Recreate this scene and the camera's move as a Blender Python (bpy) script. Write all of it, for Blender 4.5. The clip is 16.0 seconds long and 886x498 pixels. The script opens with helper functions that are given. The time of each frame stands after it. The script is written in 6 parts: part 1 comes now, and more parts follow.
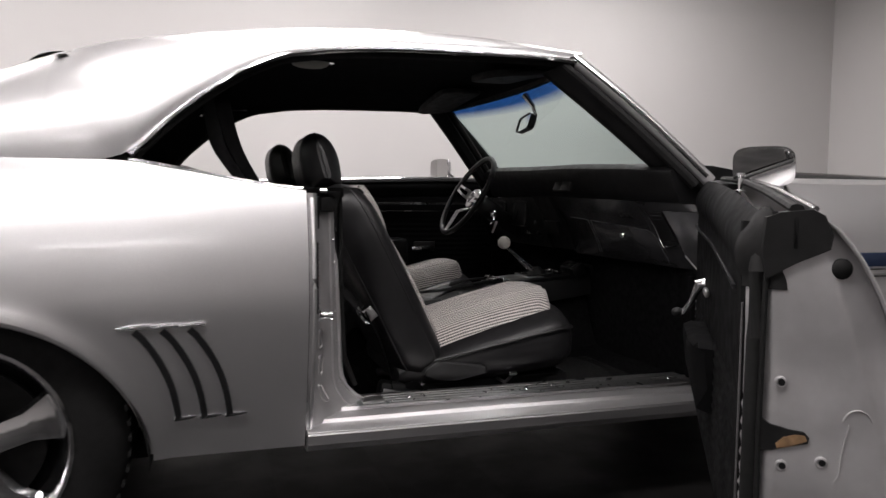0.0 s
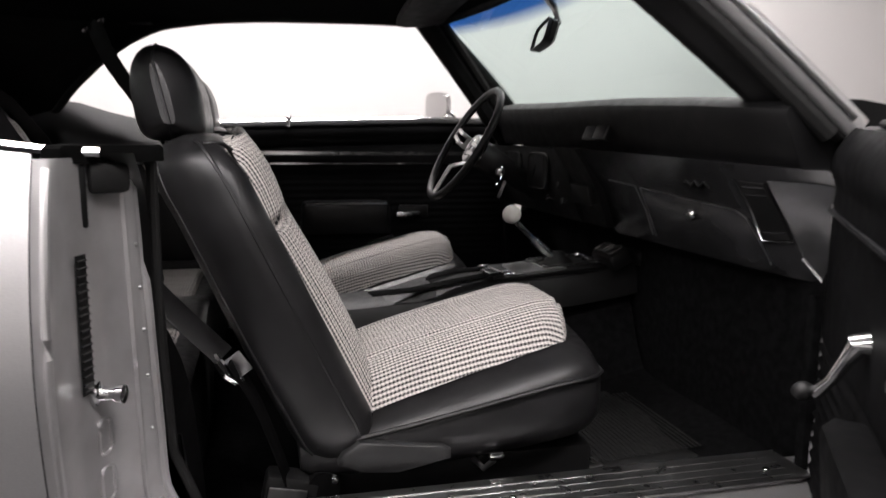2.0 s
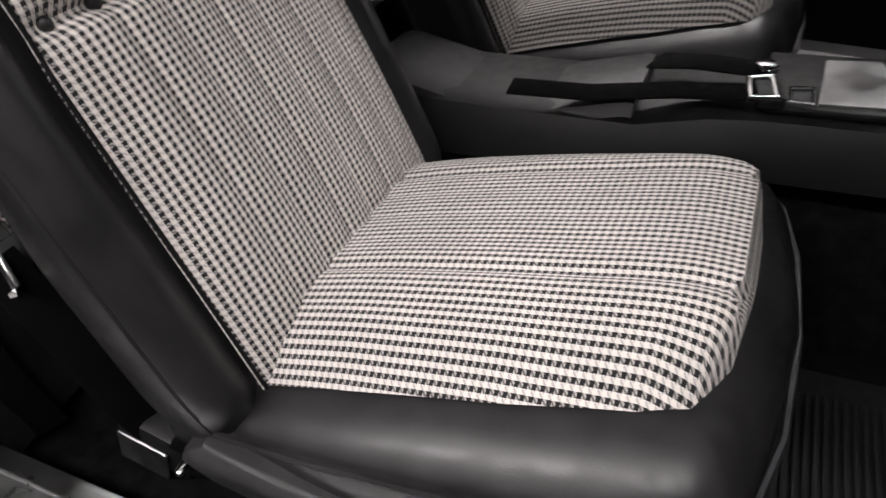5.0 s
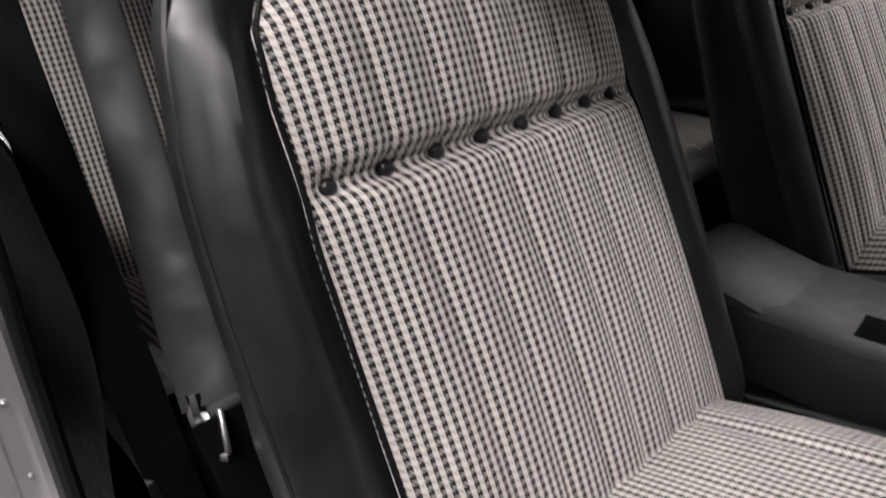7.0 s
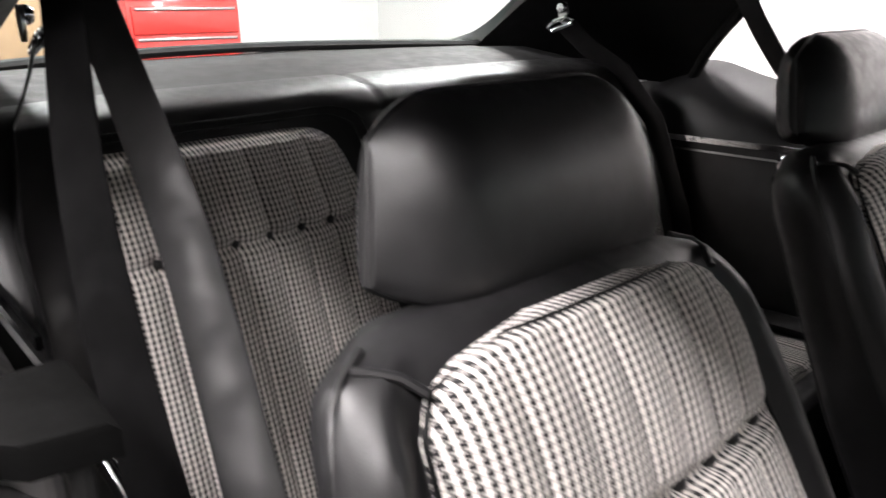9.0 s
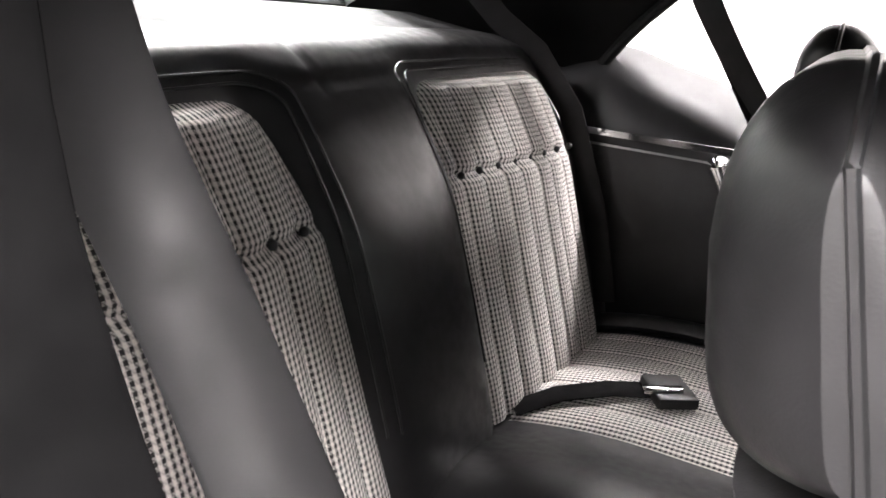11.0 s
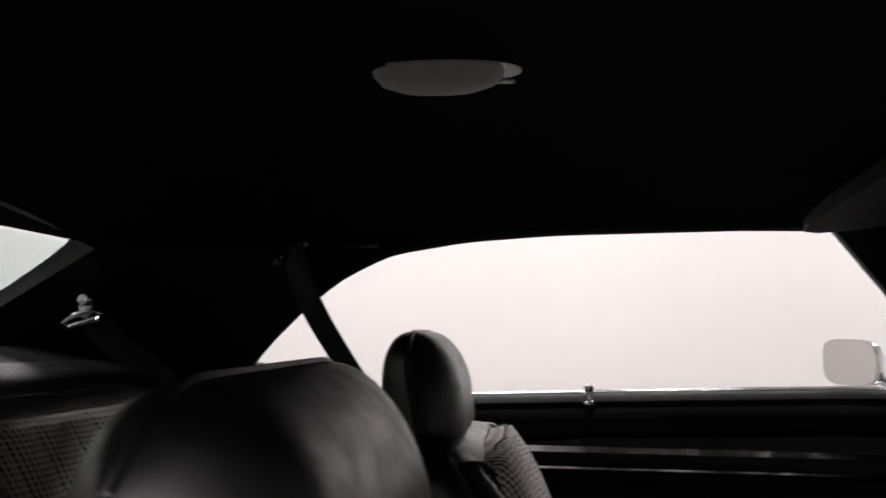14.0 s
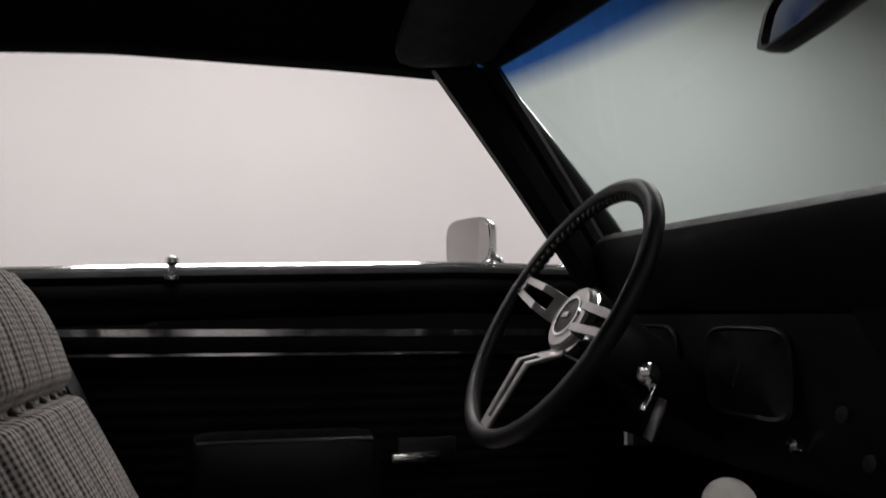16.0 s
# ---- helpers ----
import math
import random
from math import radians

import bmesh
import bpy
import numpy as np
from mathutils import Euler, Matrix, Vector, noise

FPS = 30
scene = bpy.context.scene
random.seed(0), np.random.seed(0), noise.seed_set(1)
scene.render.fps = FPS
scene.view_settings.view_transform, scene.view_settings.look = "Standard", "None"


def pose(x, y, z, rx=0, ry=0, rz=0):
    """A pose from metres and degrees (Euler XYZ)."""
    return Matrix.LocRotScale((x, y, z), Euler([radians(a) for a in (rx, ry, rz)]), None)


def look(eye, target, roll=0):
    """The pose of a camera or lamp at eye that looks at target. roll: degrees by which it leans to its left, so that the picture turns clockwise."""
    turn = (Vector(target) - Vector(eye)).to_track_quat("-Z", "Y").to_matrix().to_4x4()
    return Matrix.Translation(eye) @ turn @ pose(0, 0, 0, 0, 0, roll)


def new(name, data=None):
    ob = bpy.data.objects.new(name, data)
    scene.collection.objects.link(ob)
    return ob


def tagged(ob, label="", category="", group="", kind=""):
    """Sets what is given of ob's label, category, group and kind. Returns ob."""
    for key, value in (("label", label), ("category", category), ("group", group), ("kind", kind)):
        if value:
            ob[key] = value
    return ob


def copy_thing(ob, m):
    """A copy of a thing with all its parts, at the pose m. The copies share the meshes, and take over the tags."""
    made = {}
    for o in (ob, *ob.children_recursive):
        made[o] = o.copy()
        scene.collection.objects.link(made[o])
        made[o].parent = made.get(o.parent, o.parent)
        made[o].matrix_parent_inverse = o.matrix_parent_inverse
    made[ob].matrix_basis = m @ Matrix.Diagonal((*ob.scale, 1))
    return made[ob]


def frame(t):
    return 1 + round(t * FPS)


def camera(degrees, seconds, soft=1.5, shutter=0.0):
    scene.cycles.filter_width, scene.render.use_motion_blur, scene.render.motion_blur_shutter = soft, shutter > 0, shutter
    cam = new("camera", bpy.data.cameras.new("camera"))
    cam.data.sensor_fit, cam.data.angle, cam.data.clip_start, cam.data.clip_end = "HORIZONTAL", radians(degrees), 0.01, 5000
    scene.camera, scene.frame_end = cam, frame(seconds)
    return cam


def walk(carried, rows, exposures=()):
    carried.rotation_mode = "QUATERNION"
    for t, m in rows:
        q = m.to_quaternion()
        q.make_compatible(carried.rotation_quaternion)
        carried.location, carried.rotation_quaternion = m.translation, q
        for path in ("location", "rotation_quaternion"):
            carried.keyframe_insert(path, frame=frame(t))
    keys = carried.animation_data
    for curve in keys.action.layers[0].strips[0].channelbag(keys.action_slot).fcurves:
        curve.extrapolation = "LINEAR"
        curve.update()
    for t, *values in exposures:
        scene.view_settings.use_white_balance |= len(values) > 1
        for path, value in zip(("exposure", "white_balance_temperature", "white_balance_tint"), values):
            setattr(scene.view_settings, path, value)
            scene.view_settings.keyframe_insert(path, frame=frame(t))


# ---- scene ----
cam = camera(62.3, 16.0, shutter=0.4)
PATH = [
    (0, (-0.18, -2.451, 0.784), (0.435, -0.553, 0.652), 0.7),
    (0.5, (-0.061, -2.28, 0.781), (0.547, -0.379, 0.646), 0.7),
    (1, (0.056, -2.084, 0.78), (0.659, -0.182, 0.643), 0.7),
    (1.5, (0.166, -1.869, 0.806), (0.744, 0.039, 0.648), 0.6),
    (2, (0.263, -1.682, 0.825), (0.743, 0.236, 0.523), 0.7),
    (2.5, (0.373, -1.483, 0.848), (0.699, 0.418, 0.319), 0.7),
    (3, (0.486, -1.273, 0.885), (0.665, 0.579, 0.15), 0.4),
    (3.5, (0.611, -1.133, 0.904), (0.638, 0.665, 0.029), 0.2),
    (3.7, (0.645, -1.093, 0.91), (0.592, 0.673, -0.027), 0.1),
    (5.8, (0.774, -0.805, 0.856), (-0.138, 0.417, -0.439), -2.1),
    (6, (0.754, -0.792, 0.853), (-0.233, 0.416, -0.399), -1.6),
    (6.5, (0.699, -0.759, 0.863), (-0.463, 0.426, -0.253), -0.9),
    (7, (0.659, -0.759, 0.868), (-0.639, 0.45, -0.058), -0.7),
    (7.5, (0.629, -0.755, 0.871), (-0.743, 0.507, 0.147), -2.1),
    (8, (0.602, -0.748, 0.916), (-0.792, 0.541, 0.289), -2.0),
    (8.5, (0.567, -0.748, 0.955), (-0.823, 0.574, 0.388), -1.8),
    (9, (0.521, -0.762, 1.016), (-0.901, 0.509, 0.413), -1.3),
    (9.2, (0.467, -0.778, 1.035), (-0.945, 0.489, 0.402), -0.7),
    (11.5, (0.066, -0.69, 0.951), (-0.682, 1.074, 0.377), 3.6),
    (12, (0.06, -0.68, 0.94), (-0.674, 1.125, 0.488), 1.2),
    (12.5, (0.063, -0.678, 0.945), (-0.597, 1.19, 0.673), 1.0),
    (13, (0.117, -0.681, 0.978), (-0.424, 1.244, 0.933), 0.9),
    (13.5, (0.175, -0.676, 0.997), (-0.217, 1.282, 1.113), 0.7),
    (14, (0.229, -0.672, 0.984), (0.019, 1.305, 1.206), 0.7),
    (14.5, (0.297, -0.659, 0.96), (0.277, 1.323, 1.226), 0.7),
    (15, (0.381, -0.632, 0.885), (0.58, 1.338, 1.168), 0.4),
    (15.5, (0.446, -0.554, 0.833), (0.831, 1.39, 1.103), 0.1),
    (16, (0.481, -0.461, 0.795), (0.978, 1.467, 0.98), 0.3),
]
EXPOSURES = [(0, -0.25), (1.5, 0.0), (2.5, 1.05), (3.5, 1.16), (6, 0.3), (7, 0.75), (8, 1.1), (8.5, 1.3), (9, 1.8), (11.5, 3.22), (12, 3.32), (12.5, 2.97), (13, 1.78), (13.5, 0.65), (14.2, 0.2), (15, -0.1), (16, -0.4)]
walk(cam, [(t, look(eye, target, roll)) for t, eye, target, roll in PATH], EXPOSURES)

# ---- world and large lights ----
world = bpy.data.worlds.new("showroom_air")
scene.world = world
world.use_nodes = True
world.node_tree.nodes["Background"].inputs[0].default_value = (0.85, 0.9, 1.0, 1)
world.node_tree.nodes["Background"].inputs[1].default_value = 0.05

GROUND = -0.03
LAMPS = [  # x, y, share of the watts: fluorescent fixtures under the ceiling
    (-3.4, -2.4, 1.1), (-1.0, -2.4, 0.85), (1.5, -2.4, 0.65),
    (-3.2, -6.4, 0.3), (-0.2, -6.4, 0.25),
    (-3.4, 0.0, 0.7), (0.2, 0.0, 0.6),
    (-2.8, 2.9, 0.9), (0.4, 2.9, 0.9), (3.6, 2.9, 1.1),
]
LAMP_WATTS = 75.0
CEILING = 3.6
for lx, ly, k in LAMPS:
    lamp = bpy.data.lights.new("tube_light", "AREA")
    lamp.shape, lamp.size, lamp.size_y, lamp.energy = "RECTANGLE", 2.0, 0.55, LAMP_WATTS * k
    lamp.color = (1.0, 0.945, 0.945)
    ob = new("tube_light", lamp)
    ob.location = (lx, ly, CEILING - 0.12)

# ---- materials ----


def material(name):
    m = bpy.data.materials.new(name)
    m.use_nodes = True
    nt = m.node_tree
    return m, nt, nt.nodes["Principled BSDF"]


def noise_mix(nt, target, a, b, scale, detail=4.0, lo=0.35, hi=0.65, coord="Object"):
    """Blend two values or colours by noise into a socket."""
    tc = nt.nodes.new("ShaderNodeTexCoord")
    nz = nt.nodes.new("ShaderNodeTexNoise")
    nz.inputs["Scale"].default_value, nz.inputs["Detail"].default_value = scale, detail
    nt.links.new(tc.outputs[coord], nz.inputs["Vector"])
    rp = nt.nodes.new("ShaderNodeValToRGB")
    rp.color_ramp.elements[0].position, rp.color_ramp.elements[1].position = lo, hi
    col = lambda v: v if isinstance(v, tuple) else (v, v, v, 1)
    rp.color_ramp.elements[0].color, rp.color_ramp.elements[1].color = col(a), col(b)
    nt.links.new(nz.outputs["Fac"], rp.inputs[0])
    nt.links.new(rp.outputs[0], target)
    return nz


def add_bump(nt, bsdf, scale, strength, dist=0.001, kind="noise", coord="Object"):
    tc = nt.nodes.new("ShaderNodeTexCoord")
    if kind == "noise":
        tx = nt.nodes.new("ShaderNodeTexNoise")
        tx.inputs["Detail"].default_value = 6
        out = tx.outputs["Fac"]
    else:
        tx = nt.nodes.new("ShaderNodeTexVoronoi")
        out = tx.outputs["Distance"]
    tx.inputs["Scale"].default_value = scale
    nt.links.new(tc.outputs[coord], tx.inputs["Vector"])
    bp = nt.nodes.new("ShaderNodeBump")
    bp.inputs["Strength"].default_value, bp.inputs["Distance"].default_value = strength, dist
    nt.links.new(out, bp.inputs["Height"])
    nt.links.new(bp.outputs[0], bsdf.inputs["Normal"])
    return bp


def plain(name, col, rough=0.5, metal=0.0, vary=0.12, scale=9.0, bump=None, coat=0.0, rough2=None, spec=0.5):
    """A surface with colour and gloss varying at two scales."""
    m, nt, b = material(name)
    b.inputs["Metallic"].default_value = metal
    b.inputs["Coat Weight"].default_value = coat
    b.inputs["Specular IOR Level"].default_value = spec
    lo = tuple(c * (1 - vary) for c in col) + (1,)
    hi = tuple(min(1, c * (1 + vary)) for c in col) + (1,)
    noise_mix(nt, b.inputs["Base Color"], lo, hi, scale, 6)
    noise_mix(nt, b.inputs["Roughness"], rough, rough2 or min(1, rough * 1.25), scale * 2.7, 3)
    if bump:
        add_bump(nt, b, *bump)
    return m


PAINT, nt_, b_ = material("silver_metallic_paint")
b_.inputs["Metallic"].default_value = 0.88
b_.inputs["Coat Weight"].default_value, b_.inputs["Coat Roughness"].default_value = 0.7, 0.05
noise_mix(nt_, b_.inputs["Base Color"], (0.76, 0.75, 0.755, 1), (0.83, 0.82, 0.825, 1), 900, 2)
noise_mix(nt_, b_.inputs["Roughness"], 0.35, 0.41, 1.2, 2, 0.0, 1.0)
JAMB = plain("silver_jamb_paint", (0.55, 0.54, 0.545), 0.36, 0.65, 0.10, 14, (300, 0.08, 0.0006), 0.25)
VINYL = plain("black_vinyl", (0.012, 0.0117, 0.0125), 0.34, 0, 0.25, 22, (620, 0.10, 0.0005, "voronoi"), rough2=0.47, spec=0.5)
VINYL_SOFT = plain("black_soft_vinyl", (0.0055, 0.0055, 0.0058), 0.5, 0, 0.3, 12, (400, 0.2, 0.0007, "voronoi"), rough2=0.6, spec=0.18)
DOOR_VINYL = plain("matt_black_door_vinyl", (0.0034, 0.0034, 0.0037), 0.55, 0, 0.3, 10, (420, 0.2, 0.0006, "voronoi"), rough2=0.7, spec=0.09)
PLASTIC = plain("black_moulded_plastic", (0.007, 0.007, 0.0073), 0.42, 0, 0.25, 15, (500, 0.15, 0.0004, "voronoi"), spec=0.35)
SATIN = plain("satin_grey_dash_panel", (0.024, 0.024, 0.0255), 0.16, 0, 0.3, 12, (120, 0.06, 0.0004), rough2=0.26)
END_SATIN = plain("worn_satin_panel", (0.055, 0.055, 0.058), 0.30, 0, 0.3, 16, (200, 0.2, 0.0005))
CARPET = plain("black_loop_carpet", (0.0042, 0.0042, 0.0045), 0.95, 0, 0.5, 60, (700, 0.5, 0.002), spec=0.05)
HEADLINER = plain("black_cloth_headliner", (0.006, 0.006, 0.0062), 0.95, 0, 0.2, 10, (900, 0.4, 0.0008), spec=0.08)
# silver door flange, its grime and shade put in as a darker grey
SHADED_FLANGE = plain("shaded_grubby_flange_grey", (0.09, 0.088, 0.09), 0.6, 0, 0.25, 30, (250, 0.2, 0.0006), spec=0.25)
CAP_BLACK = plain("dull_black_foam_rubber", (0.0035, 0.0035, 0.0035), 0.9, 0, 0.3, 30, (250, 0.3, 0.0008), spec=0.06)
RUBBER = plain("black_rubber", (0.007, 0.007, 0.007), 0.6, 0, 0.25, 20, (250, 0.25, 0.0006), spec=0.3)
BELT = plain("dark_grey_webbing", (0.0070, 0.0067, 0.0072), 0.42, 0, 0.30, 14, (1400, 0.08, 0.0002), rough2=0.62, spec=0.28)
BELT_BLACK = plain("black_webbing", (0.0032, 0.0031, 0.0033), 0.75, 0, 0.25, 20, (1400, 0.1, 0.0002), spec=0.05)
BRUSHED = plain("brushed_aluminium", (0.42, 0.41, 0.405), 0.40, 1.0, 0.06, 30, (600, 0.06, 0.0003), rough2=0.5)
CHROME = plain("chrome", (0.80, 0.80, 0.81), 0.07, 1.0, 0.04, 12, rough2=0.16)
STEEL = plain("brushed_steel", (0.50, 0.50, 0.50), 0.28, 1.0, 0.1, 20, (260, 0.1, 0.0003), rough2=0.4)
ALU = plain("polished_aluminium", (0.60, 0.60, 0.60), 0.27, 1.0, 0.12, 14, rough2=0.34)
IVORY = plain("ivory_plastic", (0.80, 0.77, 0.72), 0.25, 0, 0.03, 12)
WALL = plain("warm_white_wall_paint", (0.66, 0.645, 0.635), 0.8, 0, 0.025, 0.6, (60, 0.05, 0.002))
CEIL = plain("white_ceiling_board", (0.72, 0.72, 0.71), 0.9, 0, 0.03, 0.7)
HINGE_GREY = plain("dark_grey_plastic", (0.018, 0.018, 0.0185), 0.5, 0, 0.2, 18, (420, 0.15, 0.0004, "voronoi"))
VISOR = plain("dark_grey_visor_vinyl", (0.016, 0.016, 0.0165), 0.6, 0, 0.2, 12, (500, 0.2, 0.0005, "voronoi"), spec=0.3)
RED = plain("red_gloss_paint", (0.62, 0.03, 0.025), 0.3, 0, 0.06, 4, coat=0.5)
DARKGLASS = plain("dark_lamp_glass", (0.02, 0.03, 0.06), 0.1, 0, 0.1, 9)
BLACKPAINT = plain("black_stripe_paint", (0.012, 0.012, 0.013), 0.2, 0, 0.1, 5, coat=1.0)
LENS = plain("frosted_lens", (0.62, 0.60, 0.56), 0.45, 0, 0.05, 40)
RUST = plain("rusty_edge", (0.20, 0.12, 0.06), 0.8, 0, 0.4, 40)
FOAM = plain("yellowed_foam", (0.42, 0.36, 0.25), 0.9, 0, 0.3, 60)
CARD = plain("brown_cardboard", (0.34, 0.22, 0.13), 0.8, 0, 0.1, 6)


def houndstooth(name, thread, light, dark):
    """Woven houndstooth by threads: two-over-two twill of bands of four."""
    m, nt, b = material(name)
    uv = nt.nodes.new("ShaderNodeUVMap")
    sep = nt.nodes.new("ShaderNodeSeparateXYZ")
    nt.links.new(uv.outputs[0], sep.inputs[0])

    def op(kind, a, v=None, other=None):
        n = nt.nodes.new("ShaderNodeMath")
        n.operation = kind
        nt.links.new(a, n.inputs[0])
        if other is not None:
            nt.links.new(other, n.inputs[1])
        elif v is not None:
            n.inputs[1].default_value = v
        return n.outputs[0]

    fx, fy = op("DIVIDE", sep.outputs[0], thread), op("DIVIDE", sep.outputs[1], thread)
    ix, iy = op("FLOOR", fx), op("FLOOR", fy)
    warp = op("LESS_THAN", op("FLOORED_MODULO", ix, 8.0), 4.0)
    weft = op("LESS_THAN", op("FLOORED_MODULO", iy, 8.0), 4.0)
    tw = op("LESS_THAN", op("FLOORED_MODULO", op("ADD", ix, None, iy), 4.0), 2.0)
    both = op("MULTIPLY", warp, None, weft)
    over = op("MULTIPLY", op("SUBTRACT", warp, None, both), None, op("MULTIPLY_ADD", tw, 0.30))
    under = op("MULTIPLY", op("SUBTRACT", weft, None, both), None, op("MULTIPLY_ADD", tw, 0.40))
    for n, add in ((over, 0.60), (under, 0.16)):
        n.node.inputs[1].links[0].from_node.inputs[2].default_value = add
    tone = op("ADD", op("ADD", both, None, over), None, under)
    ramp = nt.nodes.new("ShaderNodeMix")
    ramp.data_type = "RGBA"
    nt.links.new(tone, ramp.inputs[0])
    ramp.inputs[6].default_value, ramp.inputs[7].default_value = (*dark, 1), (*light, 1)
    tc = nt.nodes.new("ShaderNodeTexCoord")
    nz = nt.nodes.new("ShaderNodeTexNoise")
    nz.inputs["Scale"].default_value, nz.inputs["Detail"].default_value = 14, 5
    nt.links.new(tc.outputs["Object"], nz.inputs["Vector"])
    hsv = nt.nodes.new("ShaderNodeHueSaturation")
    val = nt.nodes.new("ShaderNodeMapRange")
    val.inputs[3].default_value, val.inputs[4].default_value = 0.85, 1.12
    nt.links.new(nz.outputs["Fac"], val.inputs[0])
    nt.links.new(val.outputs[0], hsv.inputs["Value"])
    nt.links.new(ramp.outputs[2], hsv.inputs["Color"])
    nt.links.new(hsv.outputs[0], b.inputs["Base Color"])
    b.inputs["Roughness"].default_value = 0.85
    b.inputs["Specular IOR Level"].default_value = 0.25
    b.inputs["Sheen Weight"].default_value = 0.15
    # thread relief
    sx = op("ABSOLUTE", op("SINE", op("MULTIPLY", fx, math.pi)))
    sy = op("ABSOLUTE", op("SINE", op("MULTIPLY", fy, math.pi)))
    bp = nt.nodes.new("ShaderNodeBump")
    bp.inputs["Strength"].default_value, bp.inputs["Distance"].default_value = 0.5, 0.0006
    nt.links.new(op("ADD", sx, None, sy), bp.inputs["Height"])
    nt.links.new(bp.outputs[0], b.inputs["Normal"])
    return m


CLOTH = houndstooth("houndstooth_cloth", 0.00086, (0.76, 0.715, 0.675), (0.014, 0.013, 0.014))


def glass(name, tint, band=None):
    """Thin tinted glass; band: shares of the height between which a blue shade fades in."""
    m, nt, b = material(name)
    nt.nodes.remove(b)
    tr, gl = nt.nodes.new("ShaderNodeBsdfTransparent"), nt.nodes.new("ShaderNodeBsdfGlossy")
    gl.inputs["Roughness"].default_value = 0.02
    tr.inputs[0].default_value = (*tint, 1)
    if band:
        tc, sp = nt.nodes.new("ShaderNodeTexCoord"), nt.nodes.new("ShaderNodeSeparateXYZ")
        nt.links.new(tc.outputs["UV"], sp.inputs[0])
        mr = nt.nodes.new("ShaderNodeMapRange")
        mr.inputs[1].default_value, mr.inputs[2].default_value = band
        nt.links.new(sp.outputs[1], mr.inputs[0])
        mx = nt.nodes.new("ShaderNodeMix")
        mx.data_type = "RGBA"
        nt.links.new(mr.outputs[0], mx.inputs[0])
        mx.inputs[6].default_value, mx.inputs[7].default_value = (*tint, 1), (0.02, 0.09, 0.30, 1)
        nt.links.new(mx.outputs[2], tr.inputs[0])
    lw, mix = nt.nodes.new("ShaderNodeLayerWeight"), nt.nodes.new("ShaderNodeMixShader")
    pw, ad = nt.nodes.new("ShaderNodeMath"), nt.nodes.new("ShaderNodeMath")
    pw.operation, pw.inputs[1].default_value = "POWER", 5.0
    ad.operation, ad.inputs[1].default_value, ad.inputs[2].default_value = "MULTIPLY_ADD", 0.75, 0.04
    nt.links.new(lw.outputs["Facing"], pw.inputs[0])
    nt.links.new(pw.outputs[0], ad.inputs[0])
    nt.links.new(ad.outputs[0], mix.inputs[0])
    nt.links.new(tr.outputs[0], mix.inputs[1])
    nt.links.new(gl.outputs[0], mix.inputs[2])
    nt.links.new(mix.outputs[0], nt.nodes["Material Output"].inputs[0])
    return m


WINDSHIELD = glass("green_tinted_windshield", (0.62, 0.73, 0.70), (0.862, 0.955))
BACKLIGHT = glass("green_tinted_rear_glass", (0.80, 0.90, 0.88))

DIFFUSER, nt_, b_ = material("lamp_diffuser")
b_.inputs["Emission Color"].default_value = (1.0, 0.945, 0.945, 1)
b_.inputs["Emission Strength"].default_value = 6.0

TILE, nt_, b_ = material("black_grey_floor_tiles")
tc_ = nt_.nodes.new("ShaderNodeTexCoord")
ck_ = nt_.nodes.new("ShaderNodeTexChecker")
ck_.inputs["Scale"].default_value = 1 / 0.3048
ck_.inputs[1].default_value, ck_.inputs[2].default_value = (0.003, 0.003, 0.0032, 1), (0.012, 0.0115, 0.0115, 1)
nt_.links.new(tc_.outputs["Object"], ck_.inputs[0])
nt_.links.new(ck_.outputs[0], b_.inputs["Base Color"])
noise_mix(nt_, b_.inputs["Roughness"], 0.38, 0.55, 5)
b_.inputs["Specular IOR Level"].default_value = 0.3

# ---- builders ----


class Geo:
    """Vertices, faces and optional uv of one mesh, joined piece by piece."""

    def __init__(self):
        self.v, self.f, self.uv = [], [], {}

    def add(self, verts, faces, uvs=None):
        n = len(self.v)
        self.v += [tuple(p) for p in verts]
        self.f += [tuple(i + n for i in f) for f in faces]
        if uvs:
            for i, q in enumerate(uvs):
                self.uv[n + i] = q
        return self


def grid(fn, nu, nv, wrap=False):
    """fn(u, v) on 0..1 squared; wrap closes u. fn may return (point, uv)."""
    verts, uvs = [], []
    cols = nu if wrap else nu + 1
    for j in range(nv + 1):
        for i in range(cols):
            p = fn(i / nu, j / nv)
            if len(p) == 2:
                uvs.append(p[1])
                p = p[0]
            verts.append(p)
    faces = []
    for j in range(nv):
        for i in range(nu):
            a, b = j * cols + i, j * cols + (i + 1) % cols
            faces.append((a, b, b + cols, a + cols))
    return verts, faces, uvs


def loft(sections, caps=True):
    """Closed rings of equal count, joined, with fan caps."""
    n = len(sections[0])
    verts = [p for s in sections for p in s]
    faces = []
    for j in range(len(sections) - 1):
        for i in range(n):
            a, b = j * n + i, j * n + (i + 1) % n
            faces.append((a, b, b + n, a + n))
    if caps:
        faces += [tuple(range(n))[::-1], tuple(range((len(sections) - 1) * n, len(sections) * n))]
    return verts, faces, None


